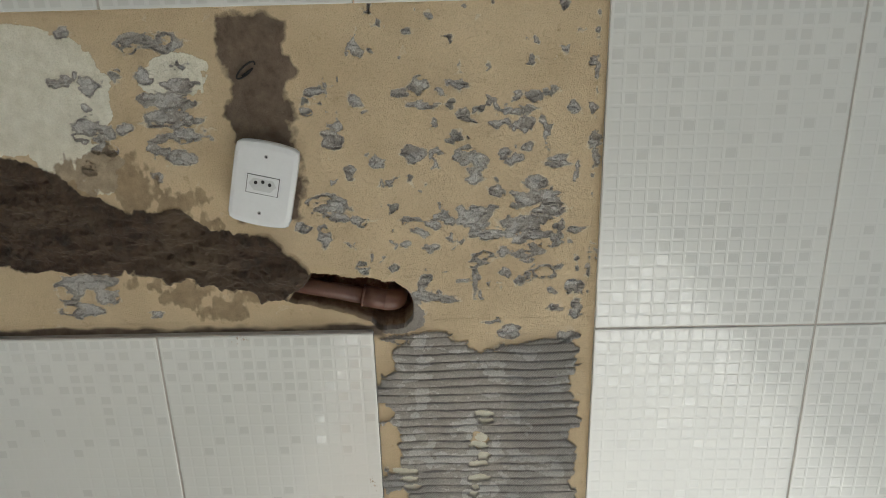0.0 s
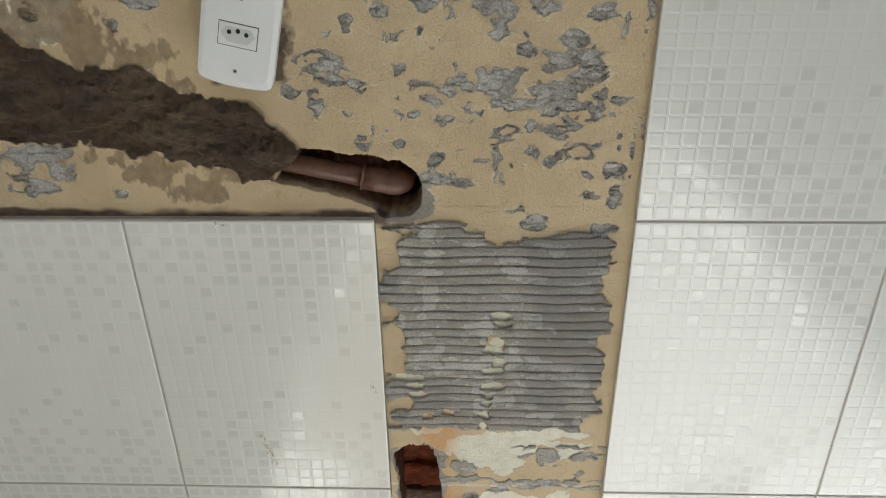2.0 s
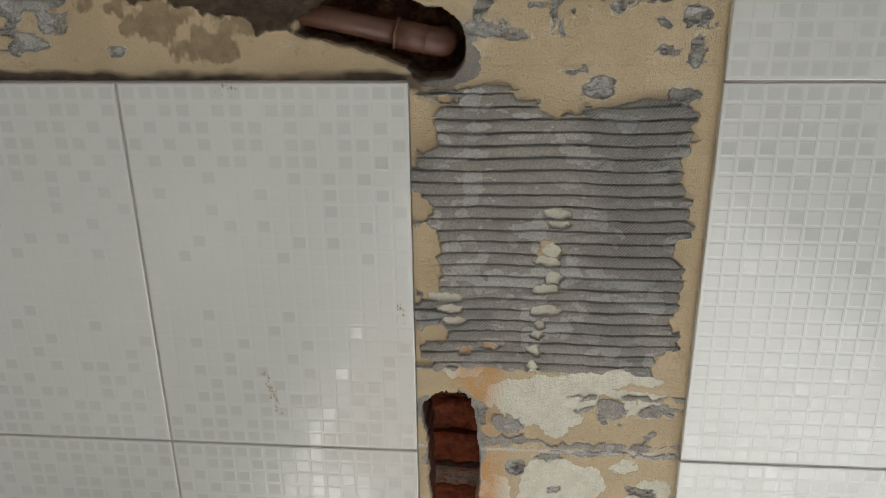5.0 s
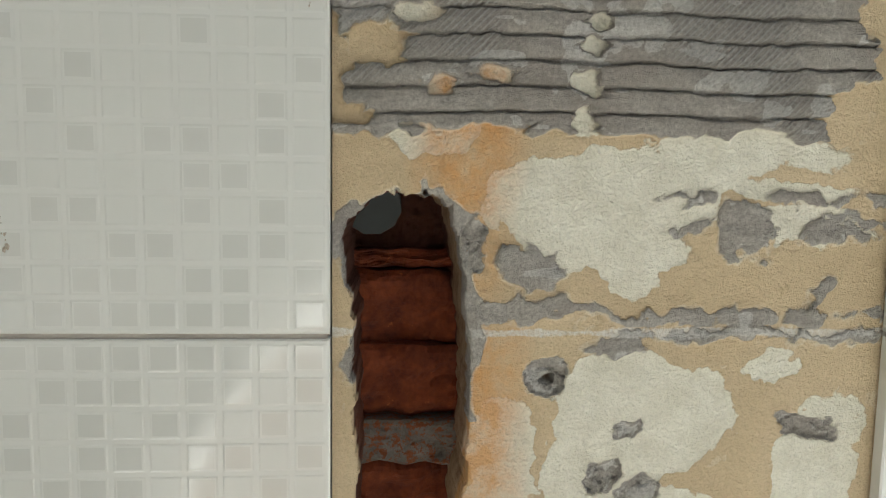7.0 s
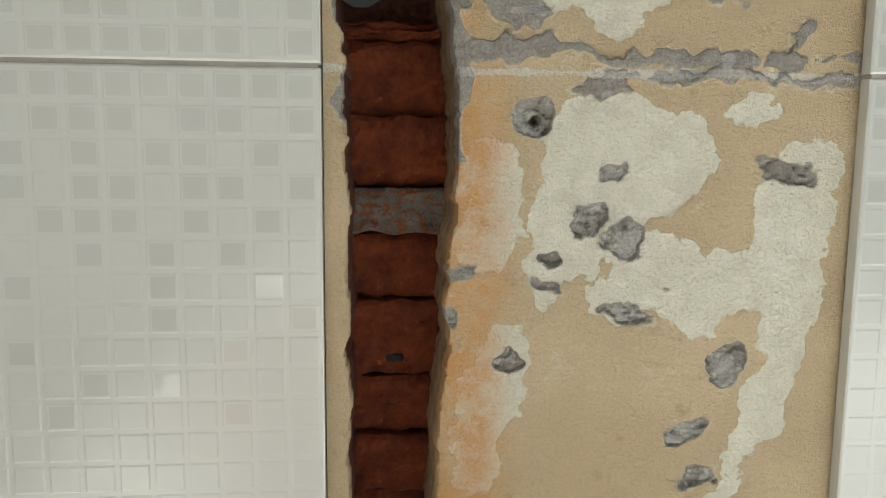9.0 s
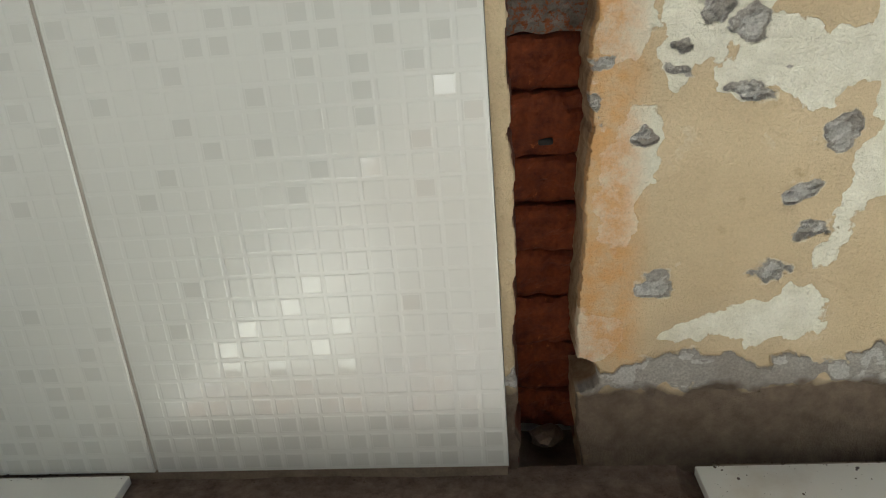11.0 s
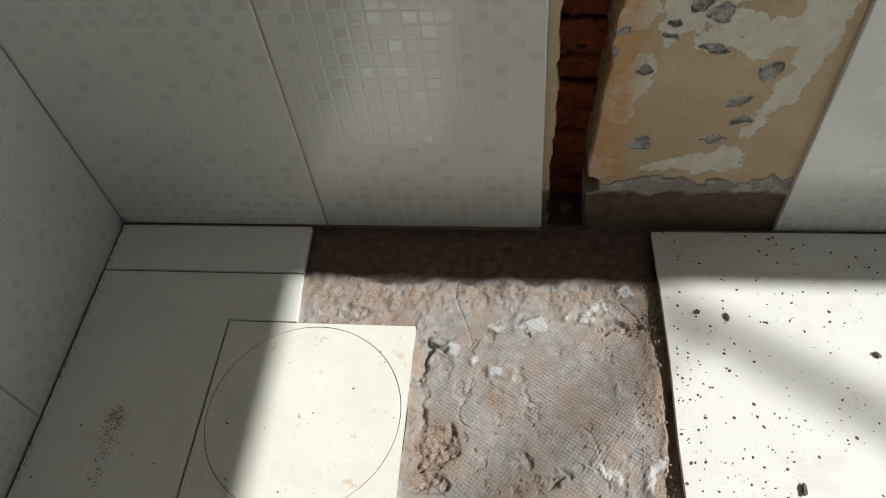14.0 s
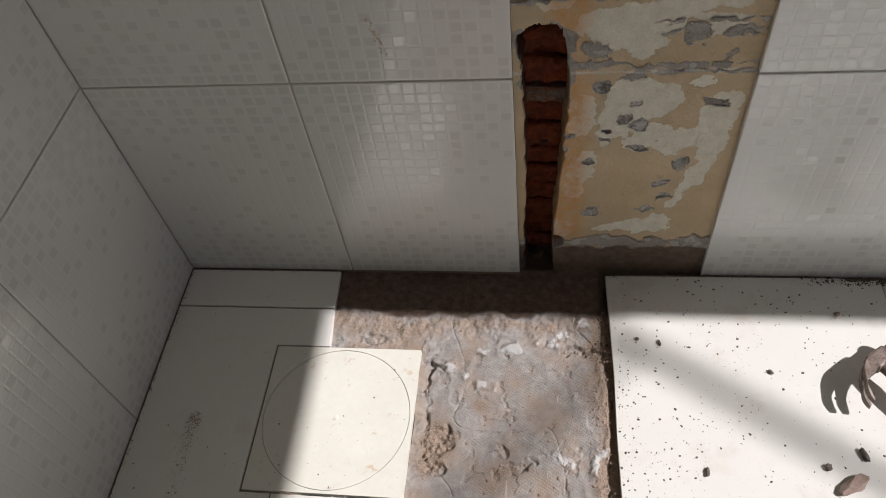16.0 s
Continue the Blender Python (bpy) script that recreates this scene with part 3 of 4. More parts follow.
def plaster(u, v):
    x, z = u, v
    w1, w2 = fbm(x, z, 0.030, 4), fbm(x, z, 0.030, 4, 31.0)
    f1, f2 = fbm(x, z, 0.009, 3, 61.0), fbm(x, z, 0.009, 3, 83.0)
    xw, zw = x + 0.0085 * w1 + 0.0032 * f1, z + 0.0060 * w2 + 0.0030 * f2
    xp, zp = x + 0.0030 * w1 + 0.0030 * f1, z + 0.0024 * w2 + 0.0026 * f2
    xf, zf = x + 0.004 * fbm(x, z, 0.011, 3, 5.0), z + 0.004 * fbm(x, z, 0.011, 3, 77.0)
    hx, hz = x + 0.0028 * w1 + 0.0012 * f1, z + 0.0030 * w2 + 0.0012 * f2
    rough, grit = fbm(x, z, 0.010, 4, 3.0), fbm(x, z, 0.004, 2, 12.0)
    # chase, pipe hole
    left = np.interp(z, [0.0, 0.28, 0.40, 0.48, 0.53, 0.56], [0.008, 0.015, 0.014, 0.012, 0.007, 0.012])
    right = np.interp(z, [0.0, 0.1, 0.2, 0.285, 0.357, 0.402, 0.475, 0.507, 0.535, 0.56], [0.062, 0.062, 0.066, 0.072, 0.076, 0.081, 0.080, 0.075, 0.072, 0.064])
    chase = np.minimum(np.minimum(hx - left, right - hx), np.interp(x, [0.005, 0.02, 0.045, 0.06, 0.075], [0.543, 0.553, 0.560, 0.556, 0.540]) - hz + 0.003 * f1)
    chase = np.maximum(chase, blob(hx, hz, 0.060, 0.085, 0.022, 0.018))
    hole = np.minimum(np.minimum(hz - np.interp(x, [-0.13, -0.05, 0.0], [1.003, 0.986, 0.970]), np.interp(x, [-0.13, -0.09, 0.03], [1.055, 1.050, 1.031]) - hz), np.minimum(hx + 0.125, 0.035 - hx))
    hole = np.maximum(hole, blob(hx, hz, 0.026, 0.993, 0.036, 0.040))
    cut = np.maximum(chase, hole)
    ragged = fbm(x * 0.75, z * 1.5, 0.022, 4, 101.0)
    terrace = np.floor(ragged * 4.5) / 4.5
    crack = np.abs(fbm(x * 0.55, z * 1.35, 0.016, 2, 131.0))
    # coats
    specks = (fbm(xf, zf, 0.020, 3, 55.0) - 0.80) * 0.012
    specks = np.where((z > 1.0) & (x > -0.05), specks, specks - 0.004)
    pits = np.maximum.reduce([union(xp, zp, q) for q in (PITS_HIGH, PITS_MID, PITS_FLAKED, PITS_EDGE, PITS_SOCKET, PITS_LEFT, PITS_FAR, CHIPS_LOW)])
    pits = np.where(pits > -0.012, pits + 0.0032 * fbm(x * 0.8, z * 1.5, 0.014, 3, 21.0) - 0.0002, pits)
    big = np.maximum.reduce([union(xp, zp, q) for q in (PITS_MID, PITS_FLAKED, PITS_SOCKET, PITS_LEFT, PITS_FAR)])
    pits = np.where((big > 0.001) & (ragged > 0.50), np.minimum(pits, (0.55 - ragged) * 0.012), pits)
    pits = np.maximum(pits, specks)
    edge_pits = 0.004 - np.abs(x - 0.327) + 0.006 * fbm(x, z, 0.014, 3, 41.0) - 0.004
    pits = np.maximum(pits, np.where(z > 1.0, edge_pits, -0.02))
    anchor = blob(x, z, 0.130, 0.446, 0.0032, 0.0032)
    zr = z + 0.0016 * fbm(x * 0.6, z * 0.3, 0.05, 2, 8.0) + 0.0007 * f1 + 0.0004 * grit
    lines = np.mod(zr / 0.0146, 1.0)
    rise = np.clip((np.abs(lines - 0.45) - 0.045 - 0.03 * w1) / 0.055, 0, 1) * np.where(lines > 0.45, 1.0, 0.80 + 0.20 * np.clip((0.30 - lines) / 0.3, 0, 1))
    comb = slab(xw, zw, 0.006, 0.318, 0.592, 0.936) + 0.009 * fbm(x * 0.35, z, 0.016, 3, 60.0)
    for gx, gz, rx, rz in COMB_GAPS:
        comb = np.minimum(comb, -blob(xf, zf, gx, gz, rx, rz) - 0.0035 + 0.0045 * (rise - 0.6))
    lumps = union(x + 0.0050 * w1 + 0.0034 * f1, z + 0.0016 * w2 + 0.0018 * f2, LUMPS) + 0.0016
    comb = np.minimum(comb, 0.0015 - lumps)
    band = union(xw, z + 0.0045 * w2 + 0.0030 * f2, BAND) + 0.002 * rough
    low_grey = slab(xw, zw, -0.02, 0.36, 0.070, 0.098) + 0.012 * fbm(x, z, 0.03, 3, 90.0)
    under = slab(x, z, -0.7, 0.01, 0.945, 0.9625) + 0.006 * fbm(x, z * 2, 0.05, 3, 14.0)
    sock_box = slab(xw, zw, -0.188, -0.096, 1.14, 1.424) + 0.006 * fbm(x, z, 0.04, 3, 19.0)
    halo = np.maximum(blob(xw, zw, 0.034, 0.985, 0.042, 0.044), np.where(z > 0.42, chase + 0.003 + 0.008 * w1 + 0.004 * (x > 0.05) - 0.12 * np.clip(0.47 - z, 0, 1), chase - 0.006 + 0.006 * w2))
    mortar = np.maximum.reduce([pits, comb, band, low_grey, halo])
    white = np.maximum.reduce([union(xw, zw, WHITE_HIGH), union(xw, zw, WHITE_MID), union(xw, zw, WHITE_LOW)]) + 0.003 * w2
    white = np.maximum(white, lumps)
    pale = np.maximum(fbm(x * 0.7, z * 1.8, 0.022, 3, 23.0) - 0.66, fbm(x, z, 0.035, 4, 6.0) - 0.72) * 0.02
    pale = np.maximum(pale, union(x + 0.005 * w1 + 0.003 * f1, z + 0.003 * w2 + 0.002 * f2, SMEARS) + 0.0015 * rough)
    pale = np.where(np.maximum(comb, np.maximum(band, low_grey)) > 0.001, pale, -0.02)
    pale = np.maximum(pale, np.where(pits > 0.0016, np.minimum((-0.12 - terrace) * 0.006 + 0.002 * rough, pits - 0.0016), -0.02))
    pale = np.maximum(pale, np.where(np.abs(z - 0.474) < 0.012, 0.0026 - np.abs(z - 0.4755 + 0.001 * w1) + 0.002 * w2, -0.02))
    rust = np.maximum.reduce([slab(x, z, 0.066, 0.104, 0.10, 0.47), blob(x, z, 0.078, 0.600, 0.022, 0.050), blob(x, z, 0.080, 0.56, 0.012, 0.04)])
    trench = trench_mask(x, z) + 0.010 * w1
    smear = union(xw, zw, DAMP_SMEARS)
    wet = np.where(x < -0.078 + 0.01 * w2, trench, -0.02)
    damp_dark = np.maximum.reduce([0.072 - z + 0.008 * w2 - 0.02 * (x > 1), sock_box, under])
    # relief: minus is out of the wall
    d = 0.0004 * fbm(x, z, 0.05, 3) + 0.00015 * grit
    d -= 0.0006 * step01(-white, 0.0008) * (z < 0.97)
    pit_in = step01(np.maximum(pits, 0) - 0.0008, 0.0012)
    d += pit_in * (0.0018 + 0.0020 * terrace + 0.0008 * rough + 0.0008 * grit + 0.0022 * step01(0.10 - crack, 0.05))
    d -= step01(pits + 0.0016, 0.0012) * (1 - pit_in) * 0.0006
    c_in = step01(comb, 0.0012)
    bead = rise
    d -= c_in * (0.0002 + 0.0054 * bead + 0.0007 * rough)
    for m in (band, low_grey):
        d -= step01(m, 0.0012) * (0.0020 + 0.0016 * terrace + 0.0008 * rough + 0.0005 * grit)
    d -= step01(halo, 0.003) * (1 - step01(pits, 0.002)) * 0.0012 * rough
    d -= step01(sock_box, 0.003) * (0.0016 + 0.0016 * fbm(x, z, 0.05, 3, 40.0))
    w_in = step01(wet, 0.004)
    d -= w_in * (0.003 + 0.0068 * fbm(x * 0.7, z * 1.6, 0.045, 5, 44.0) + 0.0010 * grit + 0.012 * np.clip((x + 0.20) / 0.12, 0, 1))
    d += step01(under, 0.003) * 0.001
    cut = np.where(wet > 0.002, np.minimum(cut, -0.004), cut)
    d += step01(-np.abs(cut) + 0.003, 0.002) * 0.0012 * np.abs(rough)
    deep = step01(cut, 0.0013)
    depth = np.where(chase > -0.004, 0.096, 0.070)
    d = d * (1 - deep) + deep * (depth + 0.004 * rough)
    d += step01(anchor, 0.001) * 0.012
    masks = {"mortar": mortar, "white": white, "rust": rust, "wet": wet, "damp_dark": damp_dark, "smear": smear + 0.010 * fbm(x, z * 0.5, 0.012, 3, 70.0) + 0.002, "pale": pale, "deep": np.where((x < 0.045) & (z < 0.6), d - 0.010, d - 0.066), "side": d - 0.014, "hatch": c_in * (rise > 0.7) * (0.25 + 0.5 * np.clip((x - 0.17) / 0.05, 0, 1) + 0.7 * fbm(x, z, 0.06, 2, 33.0))}
    return np.stack([x, 0.012 + d, z], -1), masks


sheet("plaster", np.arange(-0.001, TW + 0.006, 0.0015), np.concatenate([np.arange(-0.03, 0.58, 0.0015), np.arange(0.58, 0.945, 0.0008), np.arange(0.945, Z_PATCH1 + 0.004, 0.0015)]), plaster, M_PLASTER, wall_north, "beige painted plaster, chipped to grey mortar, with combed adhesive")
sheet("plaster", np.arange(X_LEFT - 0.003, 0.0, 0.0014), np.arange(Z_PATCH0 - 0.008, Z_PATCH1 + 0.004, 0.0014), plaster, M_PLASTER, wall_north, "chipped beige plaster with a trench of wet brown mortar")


# loop scratched into mortar over the socket, and a painted hole in the clay
bm = bmesh.new()
loop = [(-0.153 + 0.013 * math.cos(a) + 0.004 * math.sin(a), 0.0072, 1.351 + 0.009 * math.sin(a) + 0.007 * math.cos(a)) for a in [0.45 * k for k in range(14)]]
loop.append((loop[-1][0] - 0.016, 0.0072, loop[-1][2] - 0.010))
for p, q in zip(loop, loop[1:]):
    rod(bm, p, q, 0.0013, seg=6)
part("scratch_mark", bm, M_BLACK, wall_north, "dark loop scratched into the mortar")
# near-black box set in the clay as the shade inside a small hole
part("brick_hole_shade", box(bmesh.new(), (0.037, 0.0735, 0.2755), (0.050, 0.090, 0.2815), 0.002), M_BLACK, wall_north)

# ---- bare floor patch ----
def screed(u, v):
    x, y = u, v
    w1, w2 = fbm(x, y, 0.05, 4), fbm(x, y, 0.05, 4, 31.0)
    xw, yw = x + 0.010 * w1, y + 0.010 * w2
    rough, grit = fbm(x, y, 0.012, 4, 3.0), fbm(x, y, 0.005, 2, 12.0)
    # smooth, darker, lower strip from the wall foot out to about 9 cm
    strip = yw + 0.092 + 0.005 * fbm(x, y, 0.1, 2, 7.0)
    crest = y - np.interp(x, [-0.37, -0.2, -0.07, 0.016, 0.108, 0.18], [-0.158, -0.149, -0.119, -0.148, -0.168, -0.165]) + 0.006 * w2
    ridge = np.exp(-((yw + 0.118) / 0.020) ** 2)
    middle = slab(xw, yw, -0.145, 0.128, -0.62, -0.160)
    edge = np.maximum(xw - 0.146, 0.0)
    dig = union(xw, yw, [(-0.154, -0.326, 0.010, 0.024, 0), (-0.134, -0.352, 0.028, 0.026, 0), (-0.114, -0.336, 0.009, 0.018, 0), (-0.128, -0.402, 0.018, 0.012, 0), (-0.028, -0.356, 0.014, 0.005, -40),
                         (-0.269, -0.155, 0.024, 0.008, 0), (0.108, -0.169, 0.024, 0.007, 0), (-0.148, -0.201, 0.018, 0.003, 0), (-0.153, -0.231, 0.006, 0.026, 0), (0.106, -0.362, 0.005, 0.018, 10), (-0.012, -0.392, 0.034, 0.006, 8), (0.040, -0.470, 0.040, 0.020, 0)])
    lime = union(xw, yw, [(-0.051, -0.178, 0.015, 0.010, 0), (-0.007, -0.177, 0.022, 0.013, 0), (-0.122, -0.204, 0.017, 0.009, 0), (-0.095, -0.215, 0.012, 0.006, 0), (-0.054, -0.238, 0.018, 0.010, 0),
                          (0.079, -0.138, 0.026, 0.011, 0), (0.087, -0.369, 0.022, 0.014, 0), (0.032, -0.148, 0.010, 0.006, 0), (0.057, -0.154, 0.014, 0.006, 0), (0.135, -0.365, 0.014, 0.020, 0), (0.118, -0.115, 0.014, 0.010, 0)])
    spots = union(xw, yw, [(-0.056, -0.277, 0.010, 0.008, 0), (-0.132, -0.360, 0.034, 0.050, 0), (0.150, -0.198, 0.020, 0.09, 0), (-0.226, -0.134, 0.080, 0.012, 0), (-0.010, -0.400, 0.040, 0.012, 0)])
    shelf = np.floor(fbm(x, y, 0.09, 4, 201.0) * 4.0) / 4.0
    s_in, m_in = step01(strip, 0.012), step01(middle, 0.03)
    z = -0.0100 + 0.0014 * fbm(x, y, 0.09, 3, 9.0)
    z += (1 - s_in) * (1 - 0.82 * m_in) * (0.0012 * rough + 0.0006 * grit + 0.0022 * fbm(x, y, 0.03, 4, 71.0) + 0.0026 * shelf) + ridge * (0.0016 + 0.0014 * fbm(x, y, 0.03, 4, 17.0))
    z += (1 - s_in) * m_in * (0.0009 * fbm(x, y, 0.018, 3, 74.0) - 0.0016 * step01(fbm(x, y, 0.026, 3, 93.0) - 0.62, 0.05))
    z += step01(crest, 0.004) * (1 - s_in) * 0.0022 * step01(fbm(x, y, 0.04, 2, 64.0) + 0.2, 0.3)
    z += s_in * (-0.003 + 0.0005 * rough + 0.0016 * np.floor(fbm(x * 0.25, y, 0.03, 2, 50.0) * 3.0) / 3.0)
    z += step01(lime + 0.005 * fbm(x, y, 0.02, 3, 47.0), 0.004) * (0.0026 + 0.0012 * rough)
    z -= step01(dig + 0.005 * fbm(x, y, 0.02, 3, 27.0), 0.003) * (0.0075 + 0.006 * fbm(x, y, 0.03, 4, 37.0) + 0.002 * grit)
    z -= np.clip(edge / 0.010, 0, 1) * (0.009 + 0.003 * rough)
    crack = np.abs(fbm(x, y, 0.16, 2, 88.0)) * 0.16
    z -= (1 - s_in) * step01(0.0012 - crack, 0.0010) * 0.002
    dirt = np.maximum.reduce([spots + 0.006 * w1, xw - 0.132, -0.60 - yw, (ridge - 0.75) * 0.02])
    return np.stack([x, y, np.minimum(z, -0.0015)], -1), {"imprint": m_in * step01(-dig, 0.01), "dirt": dirt, "pale": lime + 0.008 * rough - 0.003, "damp_dark": strip}


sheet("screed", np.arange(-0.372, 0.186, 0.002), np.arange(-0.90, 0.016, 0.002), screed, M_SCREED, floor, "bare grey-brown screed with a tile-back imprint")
bm = bmesh.new()
box(bm, (X_LEFT - 0.2, Y_BACK - 0.2, -0.2), (X_RIGHT + 0.2, 0.25, -0.045))
box(bm, (X_LEFT - 0.01, Y_BACK, -0.045), (-0.366, -0.0005, -0.003))
box(bm, (0.178, Y_BACK, -0.045), (X_RIGHT, -0.0005, -0.003))
box(bm, (-0.366, Y_BACK, -0.045), (0.178, -0.895, -0.003))
part("slab", bm, M_DARKGROUT, floor)

# ---- the floor cover of the drain box ----
CX0, CX1, CY0, CY1 = -0.449, -0.176, -0.454, -0.181
cover = tagged(new("drain_cover"), "square cream plastic drain cover with round lid, in floor", "drain cover")
ccx, ccy, R = (CX0 + CX1) / 2, (CY0 + CY1) / 2, 0.1315
bm = bmesh.new()
N = 96
ring, outer = [], []
for i in range(N):
    a = 2 * math.pi * i / N
    c, s = math.cos(a), math.sin(a)
    k = 1 / max(abs(c), abs(s))
    ring.append((ccx + R * c, ccy + R * s))
    outer.append((ccx + 0.1365 * k * c, ccy + 0.1365 * k * s))
for z, pts in ((0.0015, (ring, outer)),):
    a = [bm.verts.new((*p, z)) for p in ring]
    b = [bm.verts.new((*p, z)) for p in outer]
    a2 = [bm.verts.new((*p, z - 0.006)) for p in ring]
    b2 = [bm.verts.new((*p, z - 0.012)) for p in outer]
    for i in range(N):
        j = (i + 1) % N
        for q in ((a[i], a[j], b[j], b[i]), (a2[i], a2[j], a[j], a[i]), (b[i], b[j], b2[j], b2[i])):
            bm.faces.new(q)
bmesh.ops.recalc_face_normals(bm, faces=bm.faces)
part("frame", bm, M_COVER, cover)
bm = bmesh.new()
rod(bm, (ccx, ccy, -0.008), (ccx, ccy, 0.0012), R - 0.0011, seg=96)
lid = part("lid", bm, M_COVER, cover, "round cream plastic lid with a small centre knob")
bm = bmesh.new()
rod(bm, (ccx, ccy - 0.003, 0.0010), (ccx, ccy - 0.003, 0.0026), 0.0048, 0.0040, 20)
rod(bm, (ccx, ccy - 0.003, 0.0024), (ccx, ccy - 0.003, 0.0032), 0.0022, 0.0018, 12)
part("knob", bm, M_COVER, lid)
bm = bmesh.new()
for i in range(4):                       # raised maker's mark as plain bars
    box(bm, (-0.019 + i * 0.0100, -0.0042, 0), (-0.0115 + i * 0.0100, 0.0042, 0.0004), 0.0002)
bmesh.ops.transform(bm, matrix=pose(-0.250, -0.380, 0.0011, 0, 0, 38), verts=bm.verts)
part("emblem", bm, M_COVER, lid)
bm = bmesh.new()
box(bm, (CX0 - 0.0035, CY0 - 0.0035, -0.03), (CX1 + 0.001, CY1 + 0.003, -0.010))
part("seat", bm, M_BLACK, cover)

# ---- socket plate hanging askew ----
socket = tagged(new("wall_socket"), "white plastic wall socket plate hanging crooked on the plaster", "wall socket")
PX, PZ_ = 0.0448, 0.0590
bm = bmesh.new()
NP = 72
rings = []
for s, dep in ((1.0, 0.012), (1.0, 0.004), (0.975, 0.0015), (0.86, 0.0)):
    row = []
    for i in range(NP):
        a = 2 * math.pi * i / NP
        c, q = math.cos(a), math.sin(a)
        k = (abs(c) ** 14 + abs(q) ** 14) ** (-1 / 14)
        px, pz = c * k * PX * s, q * k * PZ_ * s
        pz += 0.0045 * s * (1 - (px / PX) ** 2) * (1 if pz > 0 else -1) * min(1, abs(pz) / PZ_) - 0.002 * (1 if pz > 0 else -1) * min(1, abs(pz) / PZ_)
        row.append(bm.verts.new((px, dep, pz)))
    rings.append(row)
for a, b in zip(rings, rings[1:]):
    for i in range(NP):
        j = (i + 1) % NP
        bm.faces.new((a[i], a[j], b[j], b[i]))
bm.faces.new(rings[-1])
bm.faces.new(rings[0][::-1])
bmesh.ops.recalc_face_normals(bm, faces=bm.faces)
plate = part("plate", bm, M_SOCKET, socket)
# black box whose rim gives the shaded gap round the module
bm = bmesh.new()
box(bm, (-0.0228, -0.0004, -0.0137), (0.0228, 0.003, 0.0137), 0.0004)
part("module_gap", bm, M_BLACK, socket)
bm = bmesh.new()
box(bm, (-0.0220, -0.0010, -0.0129), (0.0220, 0.003, 0.0129), 0.0005)
module = part("module", bm, M_SOCKET, socket)
bm = bmesh.new()
face = [(-0.0195, 0.0008), (-0.0140, 0.0090), (0.0140, 0.0090), (0.0195, 0.0008), (0.0115, -0.0085), (-0.0115, -0.0085)]
prism(bm, face, 0, 0.0007)
bmesh.ops.transform(bm, matrix=Matrix.Translation((0, -0.0009, 0)) @ Matrix.Rotation(radians(90), 4, "X"), verts=bm.verts)
part("socket_face", bm, M_MODULE, module, "pale grey recessed socket face")
# solid black discs put the shade of the pin holes into colour
for hx, hz in ((-0.0098, 0.0028), (0.0, 0.0052), (0.0098, 0.0028)):
    part("pin_hole", rod(bmesh.new(), (hx, -0.0019, hz), (hx, 0.002, hz), 0.0026, seg=14), M_BLACK, module)
for hz in (0.0415, -0.0415):
    sc = part("screw", rod(bmesh.new(), (0, -0.0004, hz), (0, 0.004, hz), 0.0027, seg=16), M_SCREW, socket, "small steel screw")
    # the slot's shade is a black dot on the screw head
    part("screw_slot", rod(bmesh.new(), (0, -0.0007, hz), (0, 0.002, hz), 0.0013, seg=10), M_BLACK, sc)
bm = bmesh.new()
box(bm, (-0.027, 0.010, -0.046), (0.027, 0.040, 0.046), 0.004)
part("back_box", bm, M_MODULE, socket)
socket.matrix_world = pose(-0.1405, -0.018, 1.1955, 0, 13.0, 0)

# ---- brown pipe in the open end of the trench ----
pipe = tagged(new("water_pipe"), "brown plastic water pipe with an elbow in the opened wall", "pipe")
A, B = Vector((-0.175, 0.030, 1.0375)), Vector((0.012, 0.030, 0.9975))
part("tube", rod(bmesh.new(), A, B, 0.0128, seg=32), M_PIPE, pipe, smooth=True)
way = (B - A).normalized()
bm = bmesh.new()
rod(bm, B - way * 0.030, B - way * 0.0265, 0.0176, seg=32)
rod(bm, B - way * 0.0275, B + way * 0.006, 0.0163, 0.0160, seg=32)
last = None
for i in range(9):
    a = radians(90) * i / 8
    cen = B + way * 0.006 + way * (0.017 * math.sin(a)) + Vector((0, 0.017 * (1 - math.cos(a)), 0))
    tang = (way * math.cos(a) + Vector((0, math.sin(a), 0))).normalized()
    side = Vector((0, 0, 1)).cross(tang).normalized()
    up = tang.cross(side)
    row = [bm.verts.new(cen + (side * math.cos(t) + up * math.sin(t)) * 0.0162) for t in [2 * math.pi * k / 32 for k in range(32)]]
    if last:
        for k in range(32):
            bm.faces.new((last[k], last[(k + 1) % 32], row[(k + 1) % 32], row[k]))
    last = row
bmesh.ops.recalc_face_normals(bm, faces=bm.faces)
elbow = part("elbow", bm, M_PIPE, pipe, smooth=True)
end = B + way * 0.023 + Vector((0, 0.017, 0))
part("stub", rod(bmesh.new(), end, end + Vector((0, 0.045, 0)), 0.0162, seg=32), M_PIPE, pipe)

# ---- dark pipe end in the top of the chase ----
bm = bmesh.new()
rod(bm, (0.0200, 0.088, 0.546), (0.0200, 0.125, 0.556), 0.0205, seg=11)
conduit = tagged(part("conduit_end", bm, M_CAP), "dark grey plastic conduit end in the brick cavity", "conduit")

